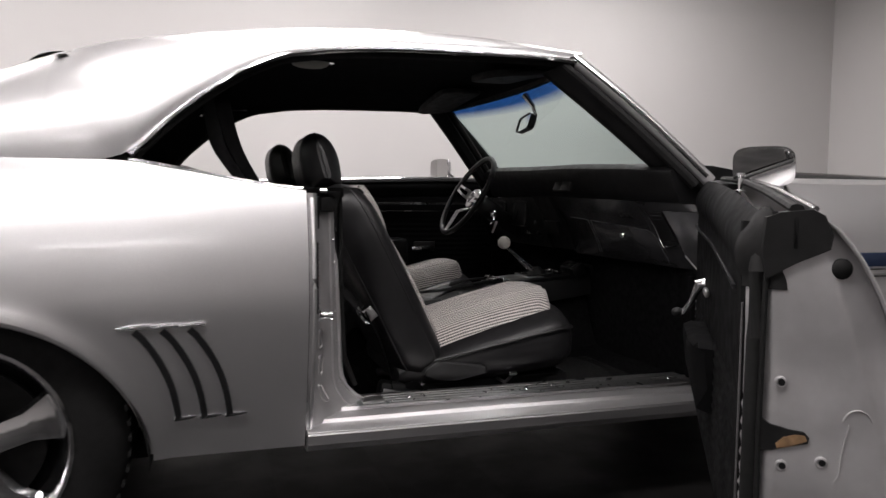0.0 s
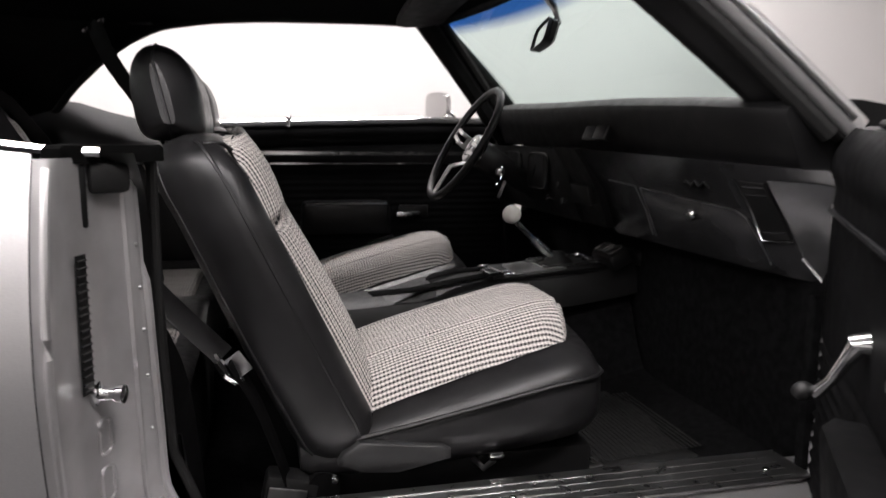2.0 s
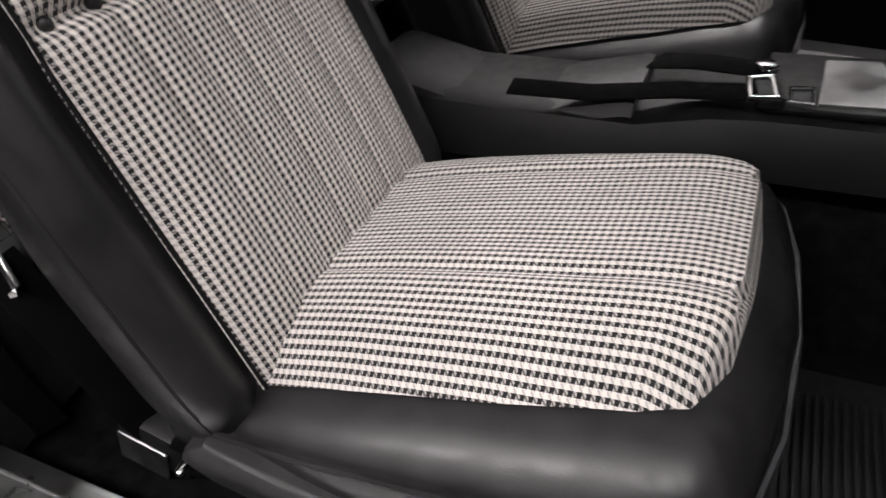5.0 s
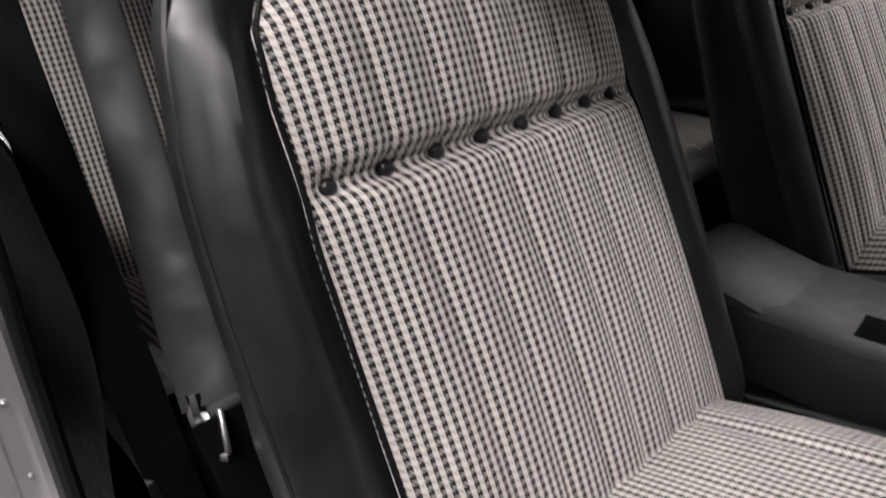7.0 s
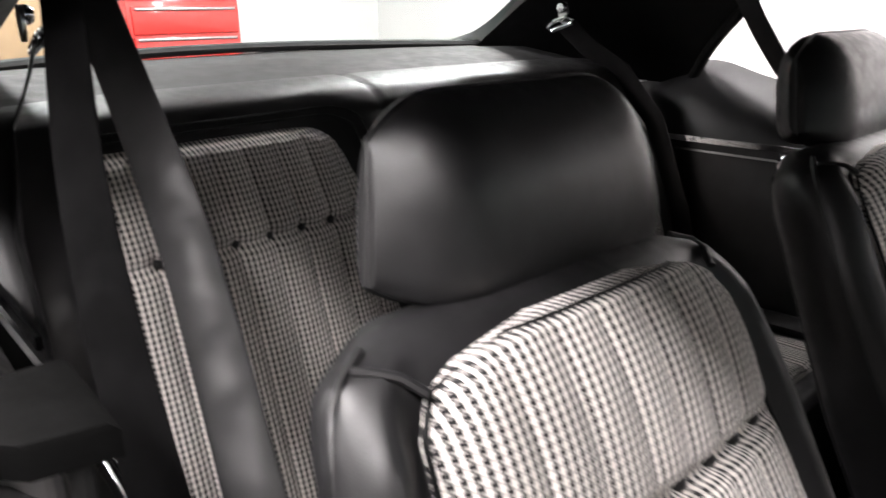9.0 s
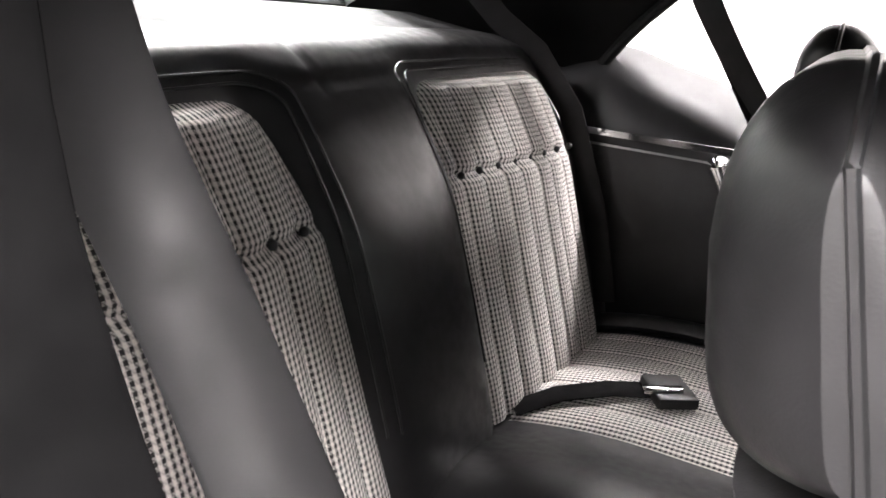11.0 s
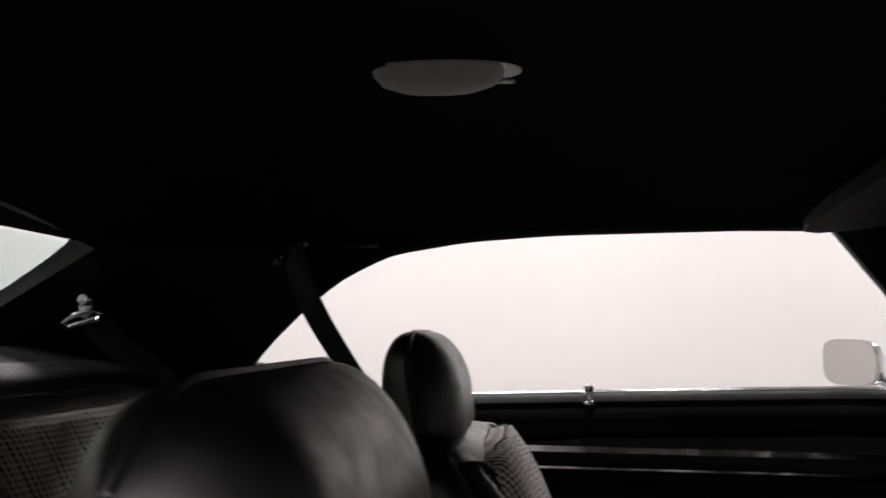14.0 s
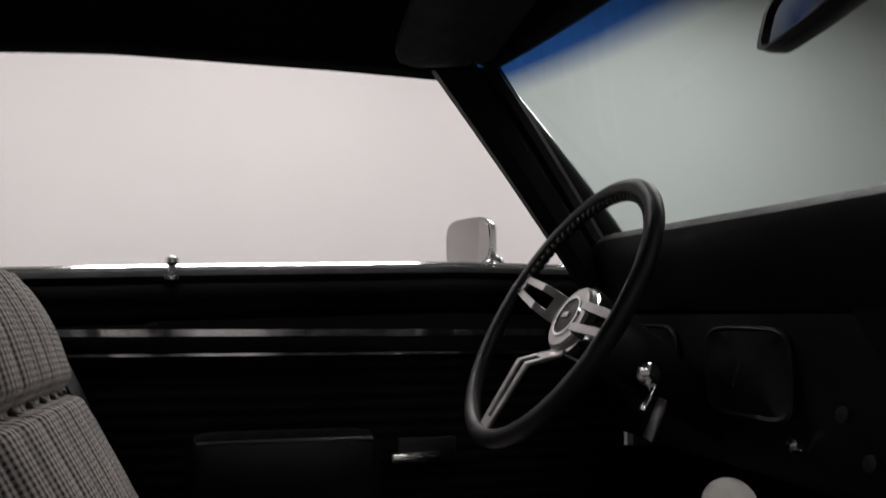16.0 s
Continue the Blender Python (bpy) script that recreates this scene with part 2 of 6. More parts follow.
def tube(path, r, n=8, closed=False, flat=1.0):
    """A round bar along points; r may be a list; flat squashes it upright."""
    pts = [Vector(p) for p in path]
    rings = []
    up = Vector((0.02, 0.03, 1))
    for i, p in enumerate(pts):
        a = pts[i - 1] if (i or closed) else p
        b = pts[(i + 1) % len(pts)] if (i < len(pts) - 1 or closed) else p
        d = (b - a).normalized()
        s = d.cross(up)
        if s.length < 0.05:
            s = d.cross(Vector((0, 1, 0.02)))
        s.normalize()
        w = s.cross(d)
        rr = r[i] if isinstance(r, (list, tuple)) else r
        rings.append([p + (math.cos(2 * math.pi * k / n) * s + math.sin(2 * math.pi * k / n) * w * flat) * rr for k in range(n)])
    if closed:
        rings.append(rings[0])
    return loft(rings, not closed)


def ribbon(path, width, thick, side=(0, 1, 0)):
    """A flat strap along points, width along side (one direction, or one for each point)."""
    pts = [Vector(p) for p in path]
    rings = []
    for i, p in enumerate(pts):
        sd = Vector(side[i] if isinstance(side, list) else side).normalized()
        d = (pts[min(i + 1, len(pts) - 1)] - pts[max(i - 1, 0)]).normalized()
        s = (sd - sd.dot(d) * d).normalized()
        n = d.cross(s)
        w, t = width / 2, thick / 2
        rings.append([p + s * a + n * b for a, b in ((-w, -t * 0.3), (-w * 0.9, -t), (w * 0.9, -t), (w, -t * 0.3), (w, t * 0.3), (w * 0.9, t), (-w * 0.9, t), (-w, t * 0.3))])
    return loft(rings)


def glide(points, n):
    """A smooth run of places through the given ones, n steps between each two."""
    p = [Vector(q) for q in points]
    p = [p[0] * 2 - p[1]] + p + [p[-1] * 2 - p[-2]]
    out = []
    for i in range(1, len(p) - 2):
        for k in range(n):
            w = k / n
            out.append(0.5 * (2 * p[i] + (p[i + 1] - p[i - 1]) * w + (2 * p[i - 1] - 5 * p[i] + 4 * p[i + 1] - p[i + 2]) * w * w + (3 * p[i] - p[i - 1] - 3 * p[i + 1] + p[i + 2]) * w ** 3))
    return out + [p[-2]]


def rbox(c, size, bevel=0.004, rot=(0, 0, 0), seg=2):
    """A box with rounded edges."""
    bm = bmesh.new()
    bmesh.ops.create_cube(bm, size=1)
    bmesh.ops.scale(bm, vec=size, verts=bm.verts)
    if bevel:
        bmesh.ops.bevel(bm, geom=list(bm.edges), offset=bevel, segments=seg, profile=0.5, affect="EDGES")
    m = pose(*c, *rot)
    verts = [m @ v.co for v in bm.verts]
    bm.verts.index_update()
    faces = [tuple(v.index for v in f.verts) for f in bm.faces]
    bm.free()
    return verts, faces, None


def ball(c, r, nu=16, nv=10):
    rx, ry, rz = r if isinstance(r, tuple) else (r, r, r)
    return grid(lambda u, v: (c[0] + rx * math.cos(2 * math.pi * u) * math.sin(math.pi * (0.002 + 0.996 * v)), c[1] + ry * math.sin(2 * math.pi * u) * math.sin(math.pi * (0.002 + 0.996 * v)), c[2] - rz * math.cos(math.pi * (0.002 + 0.996 * v))), nu, nv, True)


def lathe(profile, origin, axis, n=32, caps=True):
    """Turn (radius, height) points about an axis from origin."""
    q = Vector(axis).to_track_quat("Z", "Y").to_matrix()
    o = Vector(origin)
    return loft([[o + q @ Vector((r * math.cos(2 * math.pi * k / n), r * math.sin(2 * math.pi * k / n), h)) for k in range(n)] for r, h in profile], caps)


def extrude(profile, ys, closed=True, scale=None):
    """A profile of (x, z) carried through the y values; scale(y, x, z) may reshape it."""
    f = scale or (lambda y, x, z: (x, y, z))
    return loft([[f(y, x, z) for x, z in profile] for y in ys])


def sell(a, b, n, k):
    """Points of a superellipse of half sizes a, b and power n."""
    out = []
    for i in range(k):
        t = 2 * math.pi * i / k
        c, s = math.cos(t), math.sin(t)
        out.append((a * math.copysign(abs(c) ** (2 / n), c), b * math.copysign(abs(s) ** (2 / n), s)))
    return out


def lerp(xs, x):
    """Piecewise-linear value from pairs, smoothed at the knots."""
    if x <= xs[0][0]:
        return xs[0][1]
    for (a, va), (b, vb) in zip(xs, xs[1:]):
        if x <= b:
            return va + (vb - va) * (x - a) / (b - a)
    return xs[-1][1]


def smooth(xs, x, w):
    """lerp averaged over a window w, which rounds its corners."""
    return sum(lerp(xs, x + w * (i / 6 - 0.5)) for i in range(7)) / 7


BASE = {}


def thing(name, base=(0, 0, 0), label="", category="", group="", kind="", local=False, rz=0.0):
    """A top-level Empty. Its parts are given in world places, or local ones."""
    ob = new(name)
    ob.location = base
    ob.rotation_euler = (0, 0, radians(rz))
    ob.empty_display_size = 0.1
    BASE[ob] = Vector((0, 0, 0)) if local else Vector(base)
    return tagged(ob, label, category, group, kind)


def to_mesh(name, geo, mat, off, flat=False, angle=40):
    g = geo if isinstance(geo, Geo) else Geo().add(*geo)
    me = bpy.data.meshes.new(name)
    me.from_pydata([tuple(Vector(p) - off) for p in g.v], [], g.f)
    if g.uv:
        layer = me.uv_layers.new(name="UVMap")
        flat_uv = np.zeros((len(me.loops), 2), np.float32)
        for i, lp in enumerate(me.loops):
            flat_uv[i] = g.uv.get(lp.vertex_index, (0, 0))
        layer.data.foreach_set("uv", flat_uv.ravel())
    bm = bmesh.new()
    bm.from_mesh(me)
    bmesh.ops.recalc_face_normals(bm, faces=bm.faces)
    lim = radians(angle)
    for f in bm.faces:
        f.smooth = not flat
    for e in bm.edges:
        if len(e.link_faces) == 2 and e.calc_face_angle(0) > lim:
            e.smooth = False
    bm.to_mesh(me)
    bm.free()
    me.materials.append(mat)
    return me


def part(name, geo, mat, parent, label="", flat=False, angle=40):
    """One mesh under a thing or a part."""
    off = BASE[parent]
    ob = new(name, to_mesh(name, geo, mat, off, flat, angle))
    ob.parent = parent
    BASE[ob] = off
    return tagged(ob, label)


def solo(name, geo, mat, base, label, category, group="", kind="", flat=False, angle=40):
    """A thing of one mesh, its origin at base."""
    off = Vector(base)
    ob = new(name, to_mesh(name, geo, mat, off, flat, angle))
    ob.location = off
    BASE[ob] = off
    return tagged(ob, label, category, group, kind)


# ---- the showroom ----
X0, X1, Y0, Y1 = -6.5, 6.98, -9.5, 4.6


def slab(a, b):
    return rbox([(p + q) / 2 for p, q in zip(a, b)], [q - p for p, q in zip(a, b)], 0)


solo("floor", slab((X0, Y0, GROUND - 0.2), (X1, Y1, GROUND)), TILE, (0, 0, GROUND), "dark checkered tile floor, slightly glossy", "floor", kind="structure", flat=True)
solo("ceiling", slab((X0, Y0, CEILING), (X1, Y1, CEILING + 0.15)), CEIL, (0, 0, CEILING), "plain white showroom ceiling", "ceiling", kind="structure", flat=True)
solo("wall_north", slab((X0 - 0.2, Y1, GROUND - 0.2), (X1 + 0.2, Y1 + 0.2, CEILING + 0.15)), WALL, (0, Y1, GROUND), "plain warm white painted showroom wall", "wall", kind="structure", flat=True)
solo("wall_south", slab((X0 - 0.2, Y0 - 0.2, GROUND - 0.2), (X1 + 0.2, Y0, CEILING + 0.15)), WALL, (0, Y0, GROUND), "plain warm white painted showroom wall", "wall", kind="structure", flat=True)
solo("wall_east", slab((X1, Y0, GROUND - 0.2), (X1 + 0.2, Y1, CEILING + 0.15)), WALL, (X1, 0, GROUND), "plain warm white painted showroom wall", "wall", kind="structure", flat=True)
solo("wall_west", slab((X0 - 0.2, Y0, GROUND - 0.2), (X0, Y1, CEILING + 0.15)), WALL, (X0, 0, GROUND), "plain warm white painted showroom wall", "wall", kind="structure", flat=True)
for lx, ly, k in LAMPS:
    cl = thing("ceiling_light", (lx, ly, CEILING), "long white fluorescent ceiling light with a frosted diffuser", "ceiling light", "ceiling lights")
    part("housing", rbox((lx, ly, CEILING - 0.045), (2.06, 0.60, 0.09), 0.01), CEIL, cl)
    part("diffuser", rbox((lx, ly, CEILING - 0.10), (2.0, 0.54, 0.012), 0.004), DIFFUSER, cl)

# ---- the car: outer shell ----
car = thing("muscle_car", (0.3, 0, GROUND), "silver two-door muscle car with its passenger door wide open", "car")

# window line of the roof: drip edge from the windshield back to the quarter tip
DRIP = [(-1.30, 0.72, 0.86), (-0.80, 0.775, 0.86), (-0.36, 0.76, 0.862), (-0.338, 0.748, 0.865), (-0.265, 0.69, 0.952), (-0.17, 0.645, 1.035), (-0.09, 0.615, 1.092), (0.0, 0.605, 1.135), (0.14, 0.60, 1.158), (0.29, 0.60, 1.169), (0.60, 0.60, 1.177), (0.72, 0.60, 1.177), (0.82, 0.596, 1.173)]
DY = [(x, y) for x, y, z in DRIP]
DZ = [(x, z) for x, y, z in DRIP]
CROWN = [(-1.30, 0.935), (-0.86, 0.995), (-0.66, 1.084), (-0.54, 1.152), (-0.404, 1.201), (-0.264, 1.229), (-0.118, 1.247), (0.0, 1.258), (0.3, 1.276), (0.6, 1.270), (0.82, 1.240)]


P1, P2 = 0.62, 0.95


def glass_edge(x):
    """Half width of the rear glass opening at x."""
    k = min(1.0, max(0.0, (-0.50 - x) / 0.34))
    return 0.450 + 0.122 * k ** 0.7


def roof_point(x, v, sgn, lift=0.0):
    """From the drip edge (v 0) over the crown, or up to the rear glass edge (v 1)."""
    ys, zs, zc = smooth(DY, x, 0.14), smooth(DZ, x, 0.10), smooth(CROWN, x, 0.24)
    top = math.pi / 2 if x > -0.50 else math.acos(min(1, (glass_edge(x) / ys) ** (1 / P1)))
    a = v * top
    return (x, sgn * ys * max(0.0, math.cos(a)) ** P1, zs + (zc - zs) * math.sin(a) ** P2 + lift)


g = Geo()
for sgn in (-1, 1):
    def roof_at(u, v):
        x, y, z = roof_point(0.82 - 1.32 * u, v, sgn)
        return (x + 0.11 * max(0, 1 - u * 4) * math.sin(v * math.pi / 2) ** 2, y, z)

    g.add(*grid(roof_at, 44, 22))
part("roof", g, PAINT, car)
for sgn in (-1, 1):
    part("sail_panel", grid(lambda u, v: roof_point(-0.50 - 0.80 * u, v, sgn), 30, 18), PAINT, car)

ARCH_X, ARCH_Z, ARCH_R = -0.635, 0.215, 0.345


def side_y(x, z):
    """Half width of the body side: coke-bottle bulge with a crease."""
    bulge = 0.885 + 0.03 * math.exp(-((x + 0.75) / 0.5) ** 2) - 0.05 * max(0, x + 0.25)
    top = smooth([(-2.0, 0.72), (-0.7, 0.775), (-0.36, 0.775), (0.03, 0.775), (1.1, 0.775), (2.2, 0.74)], x, 0.3)
    k = (0.865 - z) / 0.30
    if k < 0:
        return top
    if k < 1:
        return top + (bulge - top) * math.sin(k * math.pi / 2) ** 0.62
    t = (k - 1) / 1.15
    return bulge - (bulge - 0.795) * (t ** 1.5)


def arch_z(x, floor_z):
    d = abs(x - ARCH_X)
    if d >= ARCH_R:
        return floor_z
    return max(floor_z, ARCH_Z + math.sqrt(ARCH_R ** 2 - d * d))


BELT_Z = [(-2.0, 0.80), (-0.9, 0.858), (-0.34, 0.860), (-0.23, 0.842), (-0.08, 0.815), (0.05, 0.800)]


def quarter(sgn):
    def at(u, v):
        # columns crowd towards the arch edge
        x = 0.030 - 1.9 * u
        if abs(u - 0.163) < 0.012:
            x = ARCH_X + ARCH_R + 0.001 * (0.163 - u)
        zt, zb = smooth(BELT_Z, x, 0.05), arch_z(x, 0.222)
        z = zt + (zb - zt) * v
        flare = 0.012 * math.exp(-(((math.hypot(x - ARCH_X, z - ARCH_Z) - ARCH_R) / 0.02) ** 2)) if x > -1.1 else 0
        return (x, sgn * (side_y(x, z) + flare), z)

    xs = sorted(set([0.030 - 0.02 * i for i in range(15)] + [ARCH_X + ARCH_R * math.cos(math.pi * i / 36) for i in range(37)] + [-1.0 - 0.08 * i for i in range(12)]), reverse=True)

    def at2(i, v):
        x = xs[i]
        zt, zb = smooth(BELT_Z, x, 0.05), arch_z(x, 0.222)
        z = zt + (zb - zt) * v
        far = (math.hypot(x - ARCH_X, z - ARCH_Z) - ARCH_R) / 0.022
        flare = 0.010 * math.exp(-far * far)
        return (x, sgn * (side_y(x, z) + flare), z)

    n = len(xs) - 1
    return grid(lambda u, v: at2(round(u * n), v), n, 26)


qp = part("quarter_panel", quarter(-1), PAINT, car)
qd = part("quarter_panel", quarter(1), PAINT, car)
# rolled lip of the wheel arch
for sgn, host in ((-1, qp), (1, qd)):
    lip = [(ARCH_X + ARCH_R * math.cos(math.pi * i / 40), sgn * (side_y(ARCH_X + ARCH_R * math.cos(math.pi * i / 40), ARCH_Z + ARCH_R * math.sin(math.pi * i / 40)) - 0.004), ARCH_Z + ARCH_R * math.sin(math.pi * i / 40)) for i in range(1, 40)]
    part("arch_lip", tube(lip, 0.011, 8), PAINT, host)
    part("wheel_well", grid(lambda u, v: (ARCH_X + 0.34 * math.cos(math.pi * u), sgn * (0.86 - 0.35 * v), ARCH_Z + 0.34 * math.sin(math.pi * u)), 30, 3), RUBBER, host)
part("deck_lid", grid(lambda u, v: (-0.845 - 0.17 * max(0, 1 - ((-0.74 + 1.48 * v) / 0.56) ** 2) * (1 - u) - 1.1 * u, -0.74 + 1.48 * v, 0.952 - 0.07 * u * u - 0.05 * abs(2 * v - 1) ** 3), 14, 24), PAINT, car)
part("tail_panel", grid(lambda u, v: (-1.93 - 0.03 * math.sin(math.pi * v), -0.80 + 1.6 * u, 0.30 + 0.56 * v), 8, 6), PAINT, car)

# the three slanted louvres in the quarter panel
for i in range(3):
    x0 = -0.318 + 0.052 * i
    path = []
    for j in range(15):
        t = j / 14
        z = 0.517 - 0.198 * t
        x = x0 + 0.080 * t ** 0.75 + 0.012 * math.sin(t * math.pi)
        path.append((x, -(side_y(x, z) + 0.001), z))
    lv = part("louvre", ribbon(path, 0.014, 0.008, (1, 0, 0.2)), BLACKPAINT, qp, "black recessed louvre with a bright top")
    top = [(x0 - 0.034 + 0.066 * k / 4, -(side_y(x0, 0.524) + 0.003), 0.523 + 0.004 * k / 4) for k in range(5)]
    part("bright_edge", tube(top, [0.001, 0.0035, 0.0045, 0.0045, 0.003], 6), CHROME, lv)
    foot = [(path[-1][0] - 0.010 + 0.046 * k / 3, -(side_y(path[-1][0], 0.318) + 0.002), 0.316 + 0.004 * k / 3) for k in range(4)]
    part("foot_edge", tube(foot, [0.003, 0.0035, 0.003, 0.001], 6), BLACKPAINT, lv)

# rocker, sill and floor pan
for sgn in (-1, 1):
    prof = [(-0.826, 0.256), (-0.828, 0.252), (-0.820, 0.228), (-0.808, 0.212), (-0.77, 0.205), (-0.652, 0.205), (-0.652, 0.280), (-0.668, 0.287), (-0.728, 0.285), (-0.733, 0.277), (-0.774, 0.273), (-0.779, 0.265), (-0.805, 0.262), (-0.822, 0.259)]
    part("rocker_panel", loft([[(x, -sgn * y, z) for y, z in prof] for x in (0.034, 0.2, 0.4, 0.8, 1.22)]), PAINT, car, angle=12)
    part("rocker_edge", tube([(x, sgn * 0.8245, 0.2575) for x in (0.034, 0.4, 0.8, 1.22)], 0.0022, 8), PAINT, car)
sp_ = part("sill_plate", rbox((0.645, -0.692, 0.2880), (0.955, 0.104, 0.004), 0.0015), ALU, car, "ribbed polished aluminium sill plate")
for k in range(4):
    part("rib", rbox((0.645, -0.728 + 0.022 * k, 0.2903), (0.90, 0.005, 0.0022), 0.0008), ALU, sp_)
for x in (0.30, 0.62, 1.06):
    part("sill_screw", ball((x, -0.7065, 0.2915), (0.006, 0.006, 0.003), 10, 6), CHROME, sp_)
part("floor_pan", rbox((0.4, 0, 0.19), (2.1, 1.24, 0.05), 0.01), RUBBER, car)

# lock pillar: the silver jamb behind the door opening
g = Geo()
def jamb(u, v):
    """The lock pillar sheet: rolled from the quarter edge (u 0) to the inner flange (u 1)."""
    z = 0.245 + (0.797 - 0.245) * v
    sy = side_y(0.030, z)
    cols = [(0.030, -sy), (0.048, -sy + 0.012), (0.054, -0.795), (0.066, -0.770), (0.082, -0.740), (0.112, -0.715), (0.127, -0.702), (0.133, -0.690)]
    k = u * (len(cols) - 1)
    x, y = smooth(list(enumerate([p[0] for p in cols])), k, 0.5), smooth(list(enumerate([p[1] for p in cols])), k, 0.5)
    curve = 0.17 * max(0, 1 - v / 0.26) ** 3
    lean = -0.025 * v
    w = max(0, (u - 0.3) / 0.7)
    return (x + (lean + curve) * w, y, z)


lock_pillar = part("lock_pillar", grid(jamb, 42, 30), JAMB, car, "bare silver painted lock pillar with stamped holes")
part("weatherstrip", tube([(0.128, -0.680, 0.80), (0.132, -0.682, 0.55), (0.140, -0.682, 0.40), (0.168, -0.680, 0.325)], 0.007, 8), RUBBER, car)
part("striker", Geo().add(*lathe([(0.015, 0), (0.015, 0.004), (0.010, 0.006), (0.0085, 0.008), (0.0085, 0.024), (0.0115, 0.026), (0.0115, 0.034), (0.0, 0.035)], (0.066, -0.765, 0.516), (1, -0.25, 0), 14)), CHROME, lock_pillar)
def on_jamb(u, v, out=0.0):
    """A place on the jamb sheet, out proud of it towards the opening."""
    p = Vector(jamb(u, v))
    n = (Vector(jamb(min(1, u + 0.02), v)) - Vector(jamb(u - 0.02, v))).cross(Vector((0, 0, 1))).normalized()
    return p + n * (out if n.y < 0 else -out)


for v0, tilt in ((0.385, 0.0), (0.275, 0.0), (0.155, 0.05)):
    ring = [on_jamb(0.50 + 0.050 * a + tilt * -b, v0 + 0.040 * b, 0.001) for a, b in sell(1, 1, 3.5, 20)]
    part("stamped_slot", tube(ring, 0.0022, 6, True), JAMB, lock_pillar)
for v in (0.80, 0.70, 0.60, 0.49, 0.36, 0.18):
    part("jamb_screw", ball(on_jamb(0.84, v, 0.001), 0.0032, 8, 6), STEEL, lock_pillar)
part("pinch_flange", tube([on_jamb(1.0, 0.06 + 0.93 * i / 20, 0.003) for i in range(21)], 0.0055, 6), JAMB, lock_pillar)
part("edge_bead", tube([on_jamb(0.10, 0.03 + 0.95 * i / 24, 0.001) for i in range(25)], 0.005, 8), PAINT, lock_pillar)
part("flange_step", tube([on_jamb(0.72, 0.06 + 0.93 * i / 20, 0.0) for i in range(21)], 0.004, 6), JAMB, lock_pillar)
part("foam_edge", tube([on_jamb(1.03, 0.10 + 0.36 * i / 14, 0.002 + 0.0015 * math.sin(i * 2.3)) for i in range(15)], [0.003 + 0.0015 * math.sin(i * 1.7) for i in range(15)], 6), FOAM, lock_pillar, "yellowed foam showing along the flange")
vg = part("vent_grille", grid(lambda u, v: on_jamb(0.31 + 0.12 * u, 0.50 + 0.30 * v, 0.002), 4, 20), PLASTIC, lock_pillar)
for k in range(18):
    part("grille_bar", tube([on_jamb(0.317 + 0.053 * i, 0.508 + 0.0165 * k, 0.0035) for i in range(3)], 0.0014, 5), HINGE_GREY, vg)
part("door_bumper", rbox((0.085, -0.735, 0.772), (0.05, 0.03, 0.036), 0.008, (0, 0, 35)), RUBBER, lock_pillar)
part("bumper_bracket", rbox((0.060, -0.762, 0.752), (0.016, 0.012, 0.075), 0.004, (0, 0, 45)), PLASTIC, lock_pillar)
part("corner_cap", rbox((0.205, -0.712, 0.2925), (0.055, 0.040, 0.010), 0.004, (0, -5, 0)), STEEL, lock_pillar)
# dull black cover added to hide the pillar's open top and strip ends
part("pillar_cap", loft([[(x * k + 0.085 * (1 - k), y * k - 0.735 * (1 - k), z) for x, y in ((0.030, -0.79), (0.050, -0.79), (0.085, -0.745), (0.132, -0.705), (0.142, -0.660), (0.028, -0.655))] for z, k in ((0.790, 1.0), (0.807, 1.0), (0.811, 0.93))]), CAP_BLACK, lock_pillar, "black rubber cap on the pillar top")

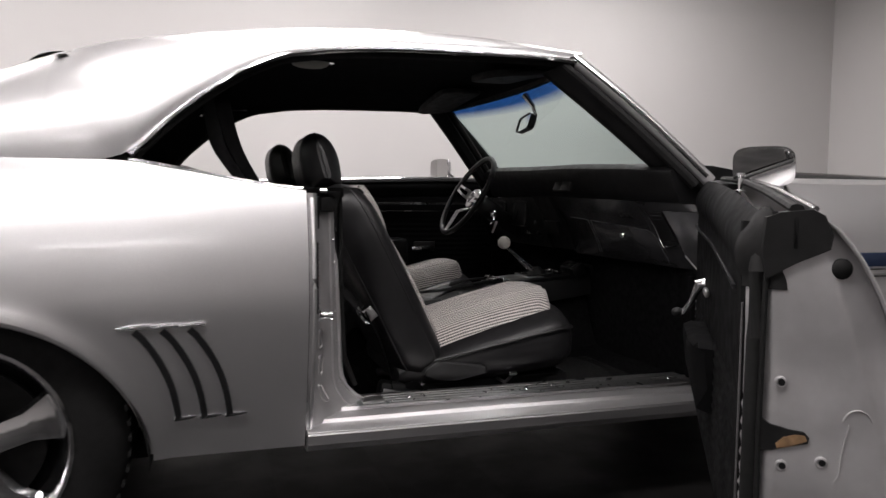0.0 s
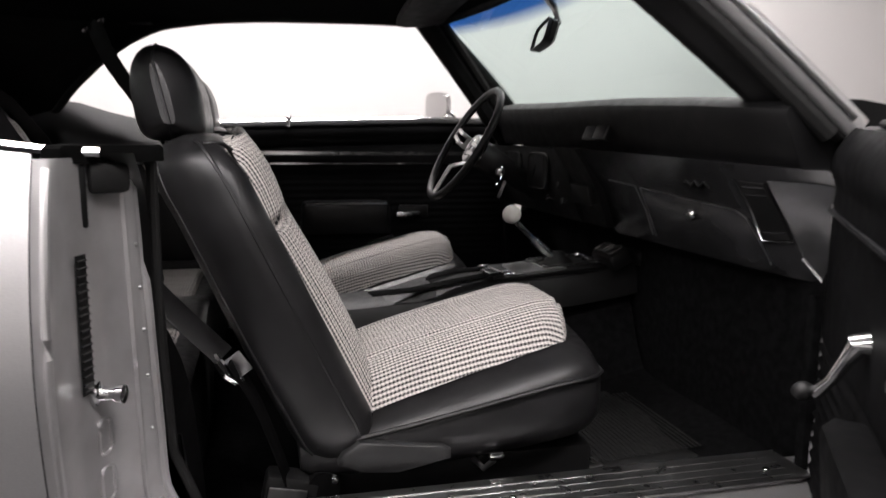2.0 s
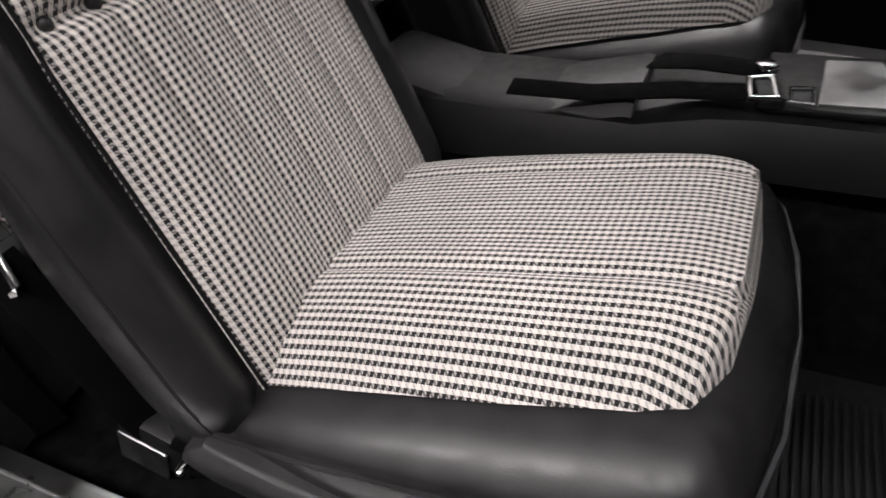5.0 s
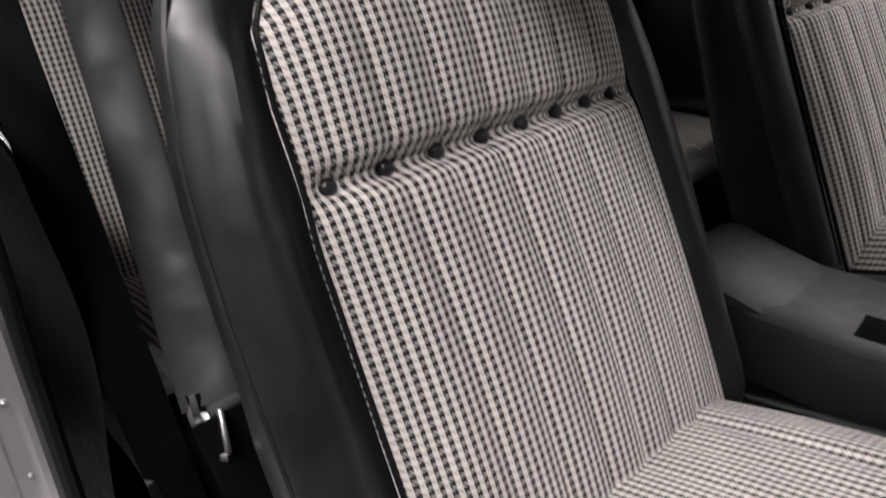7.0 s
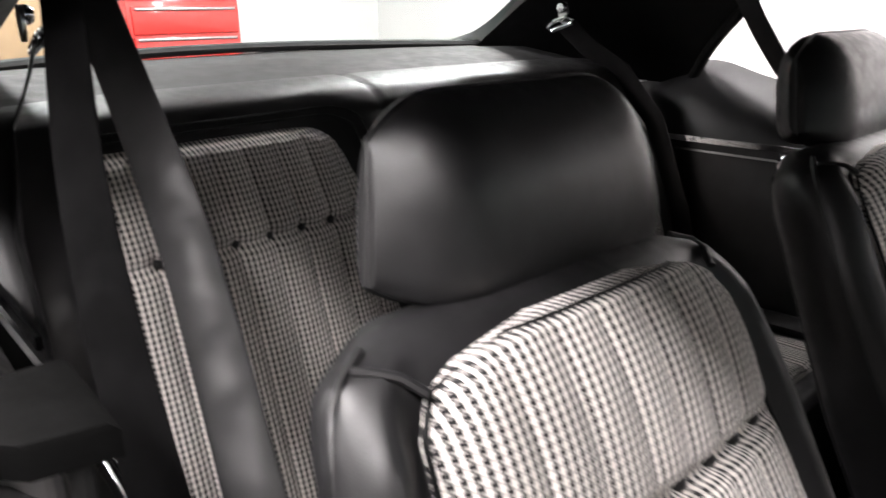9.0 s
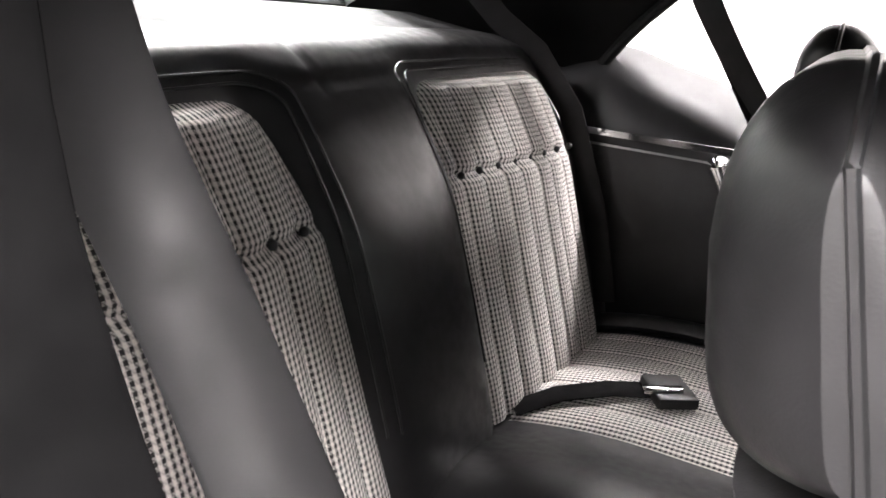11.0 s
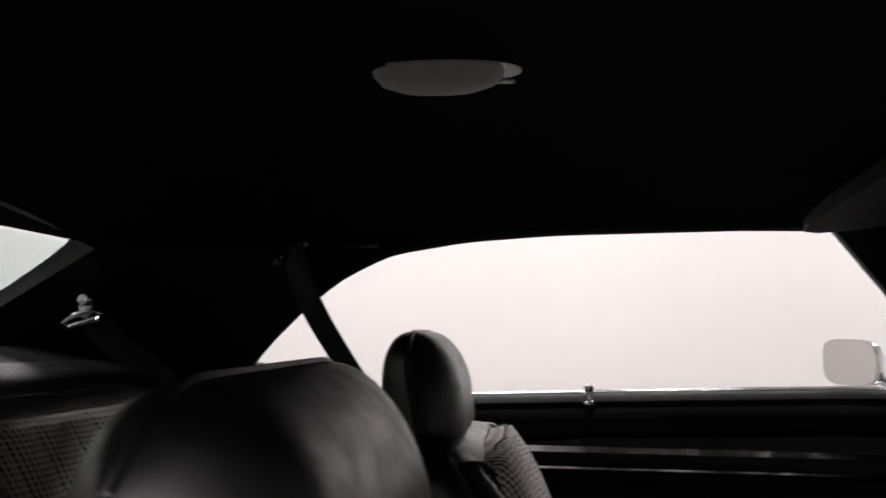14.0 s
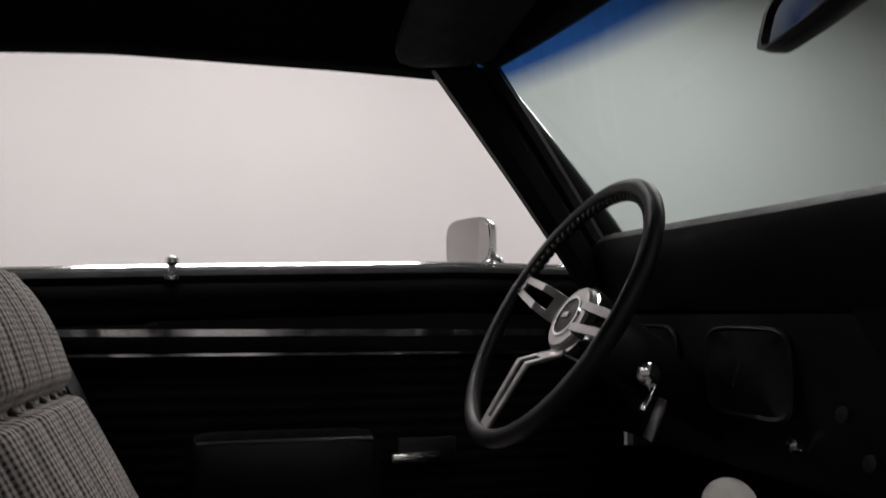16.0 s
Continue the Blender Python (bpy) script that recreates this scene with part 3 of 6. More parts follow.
# bright drip moulding and belt moulding
for sgn in (-1, 1):
    path = [(x, sgn * (smooth(DY, x, 0.05) + 0.006), smooth(DZ, x, 0.05) - 0.002) for x in [-0.335 + 0.0296 * i for i in range(40)]]
    part("drip_moulding", tube(path, 0.0075, 8), CHROME, car)
    path = [(x, sgn * (smooth(DY, x, 0.05) - 0.012), smooth(DZ, x, 0.05) - 0.010) for x in [-0.325 + 0.0295 * i for i in range(39)]]
    part("roof_weatherstrip", tube(path, 0.011, 8), RUBBER, car)
    path = [(x, sgn * 0.762, smooth(BELT_Z, x, 0.05) + 0.003) for x in [-0.335 + 0.03 * i for i in range(15)]]
    part("belt_moulding", tube(path, 0.006, 6), CHROME, car)
    # windshield pillar, outer bright face and inner trim
    a, b = (0.800, 0.590, 1.172), (1.155, 0.715, 0.845)
    pts = [Vector(a).lerp(Vector(b), i / 8) + Vector((0, 0, 0.010 * math.sin(math.pi * i / 8))) for i in range(9)]
    part("windshield_pillar", tube([(p.x + 0.01, sgn * p.y, p.z) for p in pts], 0.024, 12, flat=0.9), PAINT, car)
    part("pillar_liner", tube([(p.x + 0.002, sgn * (p.y - 0.014), p.z - 0.006) for p in pts], 0.023, 10), RUBBER, car)
    part("pillar_moulding", tube([(p.x - 0.008, sgn * (p.y + 0.012), p.z + 0.014) for p in pts], 0.008, 8), CHROME, car)
    # broad inner trim between the side window and the windshield
    wa, wb = Vector((0.728, 0.572, 1.160)), Vector((1.030, 0.650, 0.800))
    sa, sb = Vector((0.796, 0.548, 1.164)), Vector((1.078, 0.637, 0.812))
    if sgn < 0:
        wa, wb = Vector((0.721, 0.572, 1.143)), Vector((1.112, 0.660, 0.820))
        sa, sb = wa + Vector((0.028, -0.012, 0.006)), wb + Vector((0.030, -0.012, 0.006))
    rings = []
    for i in range(9):
        p, q = wa.lerp(wb, i / 8), sa.lerp(sb, i / 8)
        bow = 0.006 * math.sin(math.pi * i / 8)
        c = [p + Vector((0.0, 0.004, bow)), p.lerp(q, 0.10) + Vector((-0.006, -0.014, -0.004 + bow)), p.lerp(q, 0.5) + Vector((-0.004, -0.020, -0.010 + bow)), p.lerp(q, 0.9) + Vector((0, -0.010, -0.008 + bow)), q + Vector((0, 0.004, bow)), q + Vector((0.02, 0.03, 0.01 + bow)), p + Vector((0.03, 0.035, 0.015 + bow))]
        rings.append([(v.x, sgn * v.y, v.z) for v in c])
    part("pillar_trim", loft(rings), VINYL_SOFT, car)
    part("glass_gasket", tube([(p.x, sgn * p.y, p.z) for p in [sa.lerp(sb, i / 8) + Vector((0.014, 0.012, 0.008 + 0.006 * math.sin(math.pi * i / 8))) for i in range(9)]], 0.016, 8), RUBBER, car)
    part("pillar_weatherstrip", tube([(p.x - 0.035, sgn * (p.y - 0.002), p.z - 0.010) for p in pts], 0.015, 8), RUBBER, car)


# windshield and rear glass
def ws(u, v):
    y = (-1 + 2 * u) * (0.60 + 0.085 * (1 - v))
    bow = max(-0.15, 1 - (y / (0.62 + 0.06 * (1 - v))) ** 2)
    return (0.785 + 0.345 * (1 - v) + 0.15 * bow * (1 - 0.25 * v), y, 0.868 + 0.302 * v + 0.016 * bow * v), (u, v + 0.058 * (1 - (2 * u - 1) ** 2))


wsob = part("windshield", grid(ws, 24, 14), WINDSHIELD, car, "green tinted windshield with a blue shade band")
wsob.visible_shadow = False


def section_z(x, y):
    """Height of the roof skin over a place."""
    ys, zs, zc = smooth(DY, x, 0.14), smooth(DZ, x, 0.10), smooth(CROWN, x, 0.24)
    return zs + (zc - zs) * math.sin(math.acos(min(1, (abs(y) / ys) ** (1 / P1)))) ** P2


def tail(y):
    """How far the roof's rear edge bows back at y."""
    return 0.155 * max(0.0, 1 - (y / 0.47) ** 2)


part("roof_tail", grid(lambda u, v: (-0.499 - tail(-0.45 + 0.9 * u) * v, -0.45 + 0.9 * u, section_z(-0.50, -0.45 + 0.9 * u) - 0.10 * tail(-0.45 + 0.9 * u) * v), 24, 6), PAINT, car)


def rg(u, v):
    y = (-1 + 2 * u) * (0.590 - 0.110 * v)
    bow = max(0.0, 1 - (y / 0.57) ** 2)
    lo = 0.948 + 0.012 * bow
    return (-0.84 + 0.335 * v - bow * 0.17 * (1 - v) - tail(y) * v, y, lo + (section_z(-0.50, y) - 0.010 - 0.10 * tail(y) - lo) * v + 0.006 * math.sin(math.pi * v))


rgob = part("rear_glass", grid(rg, 20, 12), BACKLIGHT, car, "large sloping rear window glass")
rgob.visible_shadow = False
part("glass_gasket", tube([(x, y, z + 0.002) for x, y, z in [rg(i / 24, 0.0) for i in range(25)]], 0.012, 8, flat=0.9), RUBBER, car)
part("header_rail", tube([ws(i / 20, 1.0)[0] for i in range(21)], 0.016, 8), RUBBER, car)


# front fender, hood and cowl
for sgn in (-1, 1):
    def fender(u, v):
        x = 1.20 + 1.6 * u
        z = 0.842 + 0.012 * u - 0.60 * v
        k = min(1, v / 0.4)
        y = 0.735 + 0.135 * math.sin(k * math.pi / 2) ** 0.7 - 0.05 * max(0, v - 0.55)
        return (x, sgn * y, z - 0.03 * (1 - math.cos(min(v, 0.2) / 0.2 * math.pi / 2)) * 0)

    fd = part("front_fender", grid(fender, 20, 20), PAINT, car)
    part("fender_top", grid(lambda u, v: (1.20 + 1.6 * u, sgn * (0.735 - 0.14 * v), 0.842 + 0.012 * u + 0.022 * math.sin(v * 1.5)), 14, 6), PAINT, car)
    part("side_stripe", rbox((1.715, sgn * 0.872, 0.589), (0.36, 0.008, 0.010), 0.003), CHROME, fd)
    part("side_stripe", rbox((1.715, sgn * 0.872, 0.607), (0.36, 0.008, 0.006), 0.002), CHROME, fd)
    part("side_marker", rbox((1.715, sgn * 0.870, 0.633), (0.34, 0.010, 0.040), 0.004), DARKGLASS, fd)
part("hood", grid(lambda u, v: (1.16 + 1.6 * u, -0.60 + 1.2 * v, lerp([(0, 0.845), (0.065, 0.893), (0.5, 0.925), (0.935, 0.893), (1, 0.845)], v) - 0.03 * u * u), 16, 40), BLACKPAINT, car, "black painted hood")
part("nose_panel", loft([[(2.78 + d, y, z) for y, z in ((-0.83, 0.26), (-0.82, 0.62), (-0.73, 0.84), (-0.40, 0.875), (0.40, 0.875), (0.73, 0.84), (0.82, 0.62), (0.83, 0.26))] for d in (-0.02, 0.03, 0.05)]), PAINT, car, "plain silver nose panel")
part("cowl", grid(lambda u, v: (1.17 + 0.12 * u, -0.70 + 1.4 * v, 0.858 + 0.016 * u), 4, 8), BLACKPAINT, car)
for sgn, x0 in ((-1, -0.25), (1, 0.25)):
    part("wiper_arm", tube([(1.24, x0, 0.885), (1.20, x0 - 0.10, 0.90), (1.18, x0 - 0.22, 0.905)], 0.005, 6), BLACKPAINT, car)

# ---- wheels ----


def wheel(x, y, z, out):
    w = thing("car_wheel", (x, y, GROUND), "wide black tyre on a polished five-spoke alloy wheel", "wheel", "car wheels")
    R, W = z - GROUND, 0.115
    prof = [(0.205, -W), (0.25, -W - 0.004), (R - 0.03, -W + 0.006), (R - 0.004, -W + 0.03), (R, -0.05), (R, 0.05), (R - 0.004, W - 0.03), (R - 0.03, W - 0.006), (0.25, W + 0.004), (0.205, W)]
    ty = part("tyre", lathe(prof, (x, y, z), (0, out, 0), 60, False), RUBBER, w)
    g = Geo()
    for k in range(60):
        a = 2 * math.pi * k / 60
        g.add(*rbox((x + (R - 0.0025) * math.cos(a), y + out * 0.085, z + (R - 0.0025) * math.sin(a)), (0.010, 0.045, 0.006), 0, (0, -math.degrees(a) + 90, 0)))
    tagged(part("tread_blocks", g, RUBBER, ty), kind="stuff")
    rim = part("rim", lathe([(0.165, W - 0.09), (0.188, W - 0.05), (0.196, W - 0.012), (0.208, W - 0.004), (0.210, W + 0.004), (0.204, W + 0.008), (0.197, W + 0.002), (0.186, W - 0.03), (0.15, W - 0.085)], (x, y, z), (0, out, 0), 48, False), CHROME, w)
    for k in range(5):
        a = 2 * math.pi * k / 5 + 0.30
        sec = []
        for r, hw, h in ((0.03, 0.045, 0.055), (0.08, 0.034, 0.05), (0.13, 0.036, 0.040), (0.165, 0.052, 0.03), (0.19, 0.066, 0.018)):
            c, s = math.cos(a), math.sin(a)
            ring = []
            for dx, dy in ((-hw, -0.012), (-hw * 0.8, 0.006), (0, 0.014), (hw * 0.8, 0.006), (hw, -0.012), (0, -0.018)):
                ring.append((x + c * r - s * dx, y + out * (W - 0.06 + h + dy), z + s * r + c * dx))
            sec.append(ring)
        part("spoke", loft(sec), CHROME, rim)
    part("hub_cap", lathe([(0.055, 0.02), (0.052, W - 0.01), (0.035, W + 0.004), (0.0, W + 0.006)], (x, y, z), (0, out, 0), 24), CHROME, w)
    part("brake_drum", lathe([(0.145, 0.02), (0.15, 0.05), (0.05, 0.055)], (x, y, z), (0, out, 0), 30), RUBBER, w)
    return w


for x in (-0.645, 2.05):
    for out in (-1, 1):
        wheel(x, out * 0.735, 0.285, out)

# ---- cabin lining ----
cabin = thing("cabin_lining", (0.3, 0, 0.215), "black cabin trim with headliner, side panels and carpet", "car interior")


def lining_z(x, y):
    c = smooth([(-0.55, 1.150), (-0.3, 1.195), (0.0, 1.228), (0.3, 1.240), (0.6, 1.232), (0.86, 1.195)], x, 0.2)
    e = smooth([(-0.55, 1.10), (-0.3, 1.11), (0.0, 1.138), (0.3, 1.162), (0.6, 1.166), (0.86, 1.164)], x, 0.1)
    return c + (e - c) * abs(y / 0.58) ** 2.4


part("headliner", grid(lambda u, v: (-0.50 + 1.31 * u, -0.585 + 1.17 * v, lining_z(-0.50 + 1.31 * u, -0.585 + 1.17 * v)), 40, 28), HEADLINER, cabin)


part("rear_header", grid(lambda u, v: (-0.50 - (tail(-0.47 + 0.94 * u) + 0.004) * v, -0.47 + 0.94 * u, lining_z(-0.50, -0.47 + 0.94 * u) - 0.012 * v * (1 - ((-0.47 + 0.94 * u) / 0.47) ** 2)), 24, 5), HEADLINER, cabin)


def header(u, v):
    """Trim between the headliner's front edge and the top of the windshield."""
    y = -0.57 + 1.14 * u
    p, _ = ws((y / 0.60 + 1) / 2, 1.0)
    return (0.80 + (p[0] + 0.012 - 0.80) * v, y, lining_z(0.80, y) + (p[2] + 0.006 - lining_z(0.80, y)) * v - 0.010 * math.sin(math.pi * v))


part("header_trim", grid(header, 28, 5), HEADLINER, cabin)


def sail_in(sgn):
    fr = [(0.0, (-0.335, 0.735, 0.862)), (0.35, (-0.235, 0.675, 0.965)), (0.7, (-0.125, 0.625, 1.06)), (1.0, (0.02, 0.592, 1.128))]
    rr = [(0.0, (-0.86, 0.565, 0.90)), (0.25, (-0.80, 0.535, 0.945)), (1.0, (-0.453, 0.465, 1.122))]

    def pick(t, xs):
        return Vector([lerp([(k, p[i]) for k, p in xs], t) for i in range(3)])

    def at(u, v):
        a, b = pick(v, fr), pick(v, rr)
        p = a.lerp(b, u)
        p.y += 0.035 * math.sin(math.pi * u) * (1 - 0.5 * v)
        return (p.x, sgn * p.y, p.z)

    return grid(at, 18, 14)


for sgn in (-1, 1):
    part("sail_trim", sail_in(sgn), VINYL_SOFT, cabin)
    part("roof_rail_trim", grid(lambda u, v: (-0.02 + 0.84 * u, sgn * (0.575 + 0.03 * v), lerp([(-0.02, 1.134), (0.14, 1.152), (0.3, 1.160), (0.6, 1.164), (0.82, 1.163)], -0.02 + 0.84 * u) - 0.006 * v), 24, 5), HEADLINER, cabin)
    # inner quarter panel below the rear side window
    def quarter_in(u, v):
        x = -0.62 + 0.74 * u
        top = smooth(BELT_Z, x, 0.06) + 0.002 + (sgn > 0) * lerp([(-0.45, 0.0), (-0.33, 0.055), (-0.27, 0.068), (-0.185, 0.055), (-0.10, 0.050), (0.0, 0.022), (0.12, 0.012)], x)
        z = 0.25 + (top - 0.25) * v
        y = 0.645 + 0.105 * max(0, (v - 0.80) / 0.20) ** 2 + 0.008 * math.sin(v * 9)
        return (x, sgn * y, z)

    part("quarter_trim", grid(quarter_in, 20, 20), VINYL, cabin)
    front = 0.03 if sgn > 0 else -0.13
    part("quarter_strip", ribbon([(-0.33, sgn * 0.636, 0.766), (-0.2, sgn * 0.638, 0.764), (front, sgn * (0.644 + 0.04 * front), 0.761)], 0.013, 0.006, (0, 0, 1)), CHROME, cabin)
    part("quarter_strip", ribbon([(-0.30, sgn * 0.640, 0.742), (front, sgn * (0.644 + 0.03 * front), 0.736)], 0.004, 0.004, (0, 0, 1)), STEEL, cabin)
part("carpet", grid(lambda u, v: (-0.30 + 1.45 * u, -0.655 + 1.31 * v, 0.222 + (0.10 + 0.10 * max(0, min(1, (u - 0.34) / 0.12))) * math.exp(-((-0.677 + 1.31 * v) / 0.125) ** 4) + 0.30 * max(0, u - 0.86) ** 1.0 * 1.2 + 0.006 * noise.noise(Vector((u * 9, v * 9, 0)))), 40, 36), CARPET, cabin)
part("firewall", grid(lambda u, v: (1.17 - 0.02 * v, -0.70 + 1.4 * u, 0.22 + 0.55 * v), 8, 8), CARPET, cabin)
for sgn in (-1, 1):
    part("kick_panel", rbox((1.13 + 0.02 * (sgn < 0), sgn * (0.69 + 0.015 * (sgn < 0)), 0.40), (0.12 - 0.06 * (sgn < 0), 0.02, 0.36), 0.006), CARPET, cabin)
    part("hinge_pillar", rbox((1.190, sgn * 0.742, 0.53), (0.05, 0.10, 0.62), 0.01), RUBBER, cabin)
part("package_shelf", grid(lambda u, v: (-0.47 - (0.38 + 0.17 * max(0, 1 - (2 * v - 1) ** 2)) * u, -0.56 + 1.12 * v, 0.918 + 0.030 * min(1, u * 2)), 14, 16), VINYL_SOFT, cabin)
part("seat_bulkhead", grid(lambda u, v: (-0.56, -0.66 + 1.32 * u, 0.24 + 0.68 * v), 4, 4), RUBBER, cabin)

# ---- bucket seats ----
U, NF = Vector((-0.439, 0, 0.898)), Vector((0.898, 0, 0.439))  # up the backrest, and out of its front


def seat(name, base, label):
    """A high-back bucket; local places, x ahead, origin on the floor under its rear edge."""
    s = thing(name, base, label, "car seat", "front bucket seats", local=True)
    V = Vector
    F0 = V((0.062, 0, 0.095))  # foot of the backrest's front face
    L = 0.62
    HW = [(0.0, 0.222), (0.06, 0.246), (0.14, 0.256), (0.55, 0.256), (0.70, 0.251), (0.80, 0.238), (0.885, 0.225), (0.93, 0.203), (0.97, 0.175), (1.0, 0.14)]
    TH = [(0.0, 0.035), (0.03, 0.075), (0.07, 0.112), (0.13, 0.135), (0.5, 0.135), (0.85, 0.132), (0.93, 0.118), (1.0, 0.075)]
    def roll_at(t):
        return 0.020 * max(0.0, min(1.0, t / 0.12)) * max(0.0, min(1.0, (0.95 - t) / 0.12))

    def taper(t):
        return lerp([(0.0, 0.10), (0.40, 0.11), (0.65, 0.24), (1.0, 0.30)], t)

    def section(hw, hd, n=88):
        """Closed section: rounded towards the front, squarer behind."""
        out = []
        for i in range(n):
            w = 2 * math.pi * i / n
            c, q = math.cos(w), math.sin(w)
            k = 2 / (3.2 if q > 0 else 6.0)
            out.append((hw * math.copysign(abs(c) ** k, c), hd * math.copysign(abs(q) ** k, q)))
        return out

    rings = []
    N = 40
    for i in range(N + 1):
        t = i / N
        hw, th = smooth(HW, t, 0.10), smooth(TH, t, 0.04)
        tc = t if t < 0.90 else 0.90 + 0.55 * (t - 0.90)
        c = F0 + U * (L * tc) - NF * ((th if t > 0.13 else 0.135) / 2) - NF * (2.5 * max(0, t - 0.90) ** 2) - NF * (0.02 * max(0, t - 0.75) * 4 * max(0, t - 0.75) * 4)
        e = 0.93 if i in (0, N) else 1
        roll = roll_at(t)
        rise = lambda a: (lambda w: w * w * (3 - 2 * w))(max(0.0, min(1.0, (abs(a + 0.004) / hw - 0.75) / 0.11)))
        well = lambda a: (lambda w: 0.030 * w * w * (3 - 2 * w))(max(0.0, min(1.0, (0.72 - abs(a + 0.004) / hw) / 0.08))) * (0.10 < t < 0.87)
        rings.append([c + V((0, a * e, 0)) + NF * (b * e + (roll * rise(a) - well(a) if b > 0 else 0)) for a, b in [(a * (1 - taper(t) * max(0.0, -b / (th / 2))), b) for a, b in section(hw, th / 2)]])
    back = part("backrest", loft(rings), VINYL, s)

    # cloth face of the backrest: pleats down it, pulled in along the button row
    TB = 0.657
    ROW = [-0.168 + 0.0445 * k for k in range(8)]
    FH = [(0.095, 0.192), (0.3, 0.190), (0.6, 0.188), (0.657, 0.184), (0.75, 0.184), (0.83, 0.178), (0.87, 0.163), (0.895, 0.130), (0.913, 0.06)]

    def face(u, v):
        t = 0.095 + 0.818 * v
        hw = lerp(FH, t)
        y = (2 * u - 1) * hw
        e = 1 - abs(2 * u - 1) ** 10
        e *= min(1, (0.920 - t) / 0.025)
        pleat = abs(math.sin(math.pi * (y - 0.005 - ROW[0]) / 0.0445)) ** 0.6
        tuft = math.exp(-((t - TB) / 0.015) ** 2) * (1 - abs(2 * u - 1) ** 8)
        row = abs(math.sin(math.pi * (y - 0.005 - ROW[0]) / 0.0445)) ** 0.7
        crown = 0.020 * (1 - (y / 0.19) ** 2)
        h = -0.006 + e * (0.010 + 0.005 * pleat + crown + 0.010 * math.sin(math.pi * min(1, t / TB)) * (t < TB) + 0.008 * math.sin(math.pi * min(1, max(0, (t - TB) / 0.30))))
        h -= tuft * (0.026 - 0.008 * row)
        sag = 0.02 * max(0, t - 0.75) * 4 * max(0, t - 0.75) * 4
        p = F0 + U * (L * t) + NF * (h - sag) + V((0, y - 0.005, 0))
        return p, (y, L * t)

    part("cloth_back", grid(face, 130, 120), CLOTH, back, "black and white houndstooth cloth, pleated")
    for y in ROW:
        c = F0 + U * (L * TB) + NF * (0.007 - 0.50 * y * y) + V((0, y, 0))
        part("button", ball(c, (0.0072, 0.0072, 0.0072), 12, 8), VINYL, back)
    for sg in (-1, 1):
        path = [F0 + U * (L * t) + V((0, sg * y - 0.003, 0)) + NF * (h - 0.08 * max(0, t - 0.75) * 4 * max(0, t - 0.75)) for t, y, h in ((0.915, 0.192, -0.026), (0.907, 0.185, -0.014), (0.895, 0.176, -0.003), (0.872, 0.166, 0.002))]
        part("corner_seam", tube(path, 0.0036, 8), VINYL, back)
    rim = [face(u, v)[0] for u, v in [(0.004, i / 40) for i in range(39)] + [(i / 20, 0.985) for i in range(1, 20)] + [(0.996, 1 - i / 40) for i in range(2, 41)]]
    part("cloth_welt", tube([p + NF * 0.002 for p in rim], 0.0022, 6), VINYL_SOFT, back)
    # piping along both front edges and round the cloth
    for sg in (-1, 1):
        path = []
        for i in range(29):
            t = 0.0 + 0.955 * i / 28
            hw, th = smooth(HW, t, 0.10), smooth(TH, t, 0.04)
            sag = 0.02 * max(0, t - 0.75) * 4 * max(0, t - 0.75) * 4
            path.append(F0 + U * (L * (t if t < 0.90 else 0.90 + 0.55 * (t - 0.90))) + V((0, sg * (hw * 0.985 + 0.001), 0)) - NF * (2.5 * max(0, t - 0.90) ** 2) + NF * (-(th * 0.22 if t > 0.13 else 0.0675 - th * 0.28) - sag))
        part("piping", tube(path, 0.0032, 6), VINYL, back)
        path = []
        for i in range(33):
            t = 0.0 + 0.92 * i / 32
            hw, th = smooth(HW, t, 0.10), smooth(TH, t, 0.04)
            sag = 0.02 * max(0, t - 0.75) * 4 * max(0, t - 0.75) * 4
            path.append(F0 + U * (L * t) + V((0, sg * hw * (0.985 - 0.75 * taper(t)), 0)) - NF * ((th * 0.86 if t > 0.13 else 0.0675 + th * 0.36) + sag))
        part("piping", tube(path, 0.0024, 6), VINYL, back)
    # chrome seat-back release and hinge arms
    for sg in (-1, 1):
        bar = ((-0.030, 0.095), (-0.022, 0.112), (0.003, 0.130), (0.063, 0.122), (0.140, 0.113), (0.152, 0.105), (0.152, 0.090), (0.063, 0.073), (0.002, 0.080))
        part("hinge_arm", loft([[V((x * s + 0.06 * (1 - s), sg * d, z * s + 0.10 * (1 - s))) for x, z in bar] for d, s in ((0.225, 1), (0.256, 1), (0.260, 0.97), (0.262, 0.90))]), HINGE_GREY, s, "dark grey moulded hinge cover")
    part("release_button", Geo().add(*lathe([(0.006, 0), (0.006, 0.010), (0.004, 0.013), (0, 0.0135)], V((-0.035, -0.252, 0.072)), (0, -1, 0), 12)), CHROME, s)

    # headrest: a rounded pillow with one seam round its middle
    C = V((-0.280, 0.026, 0.670))

    def pillow(t, a, b):
        q = max(0.0, (abs(t) - 0.58) / 0.42)
        k = 1 - 0.80 * q ** 1.9
        up = b * (0.073 if b > 0 else 0.079) * (1 - (0.42 if b > 0 else 0.34) * q ** 2.0)
        thick = 0.054 * k * (1.0 - 0.14 * max(0, b))
        return C + V((a * thick - 0.012 * b, t * (0.160 - 0.012 * b), up))

    def oval(n=40):
        """Side view of the pillow: a flat foot and a domed top."""
        return [(math.copysign(abs(math.cos(w)) ** (2 / (2.3 if math.sin(w) > 0 else 4.5)), math.cos(w)), math.copysign(abs(math.sin(w)) ** (2 / (2.3 if math.sin(w) > 0 else 5.5)), math.sin(w))) for w in [2 * math.pi * i / n for i in range(n)]]

    along = [math.sin(math.pi / 2 * (-1 + i / 18)) for i in range(37)]
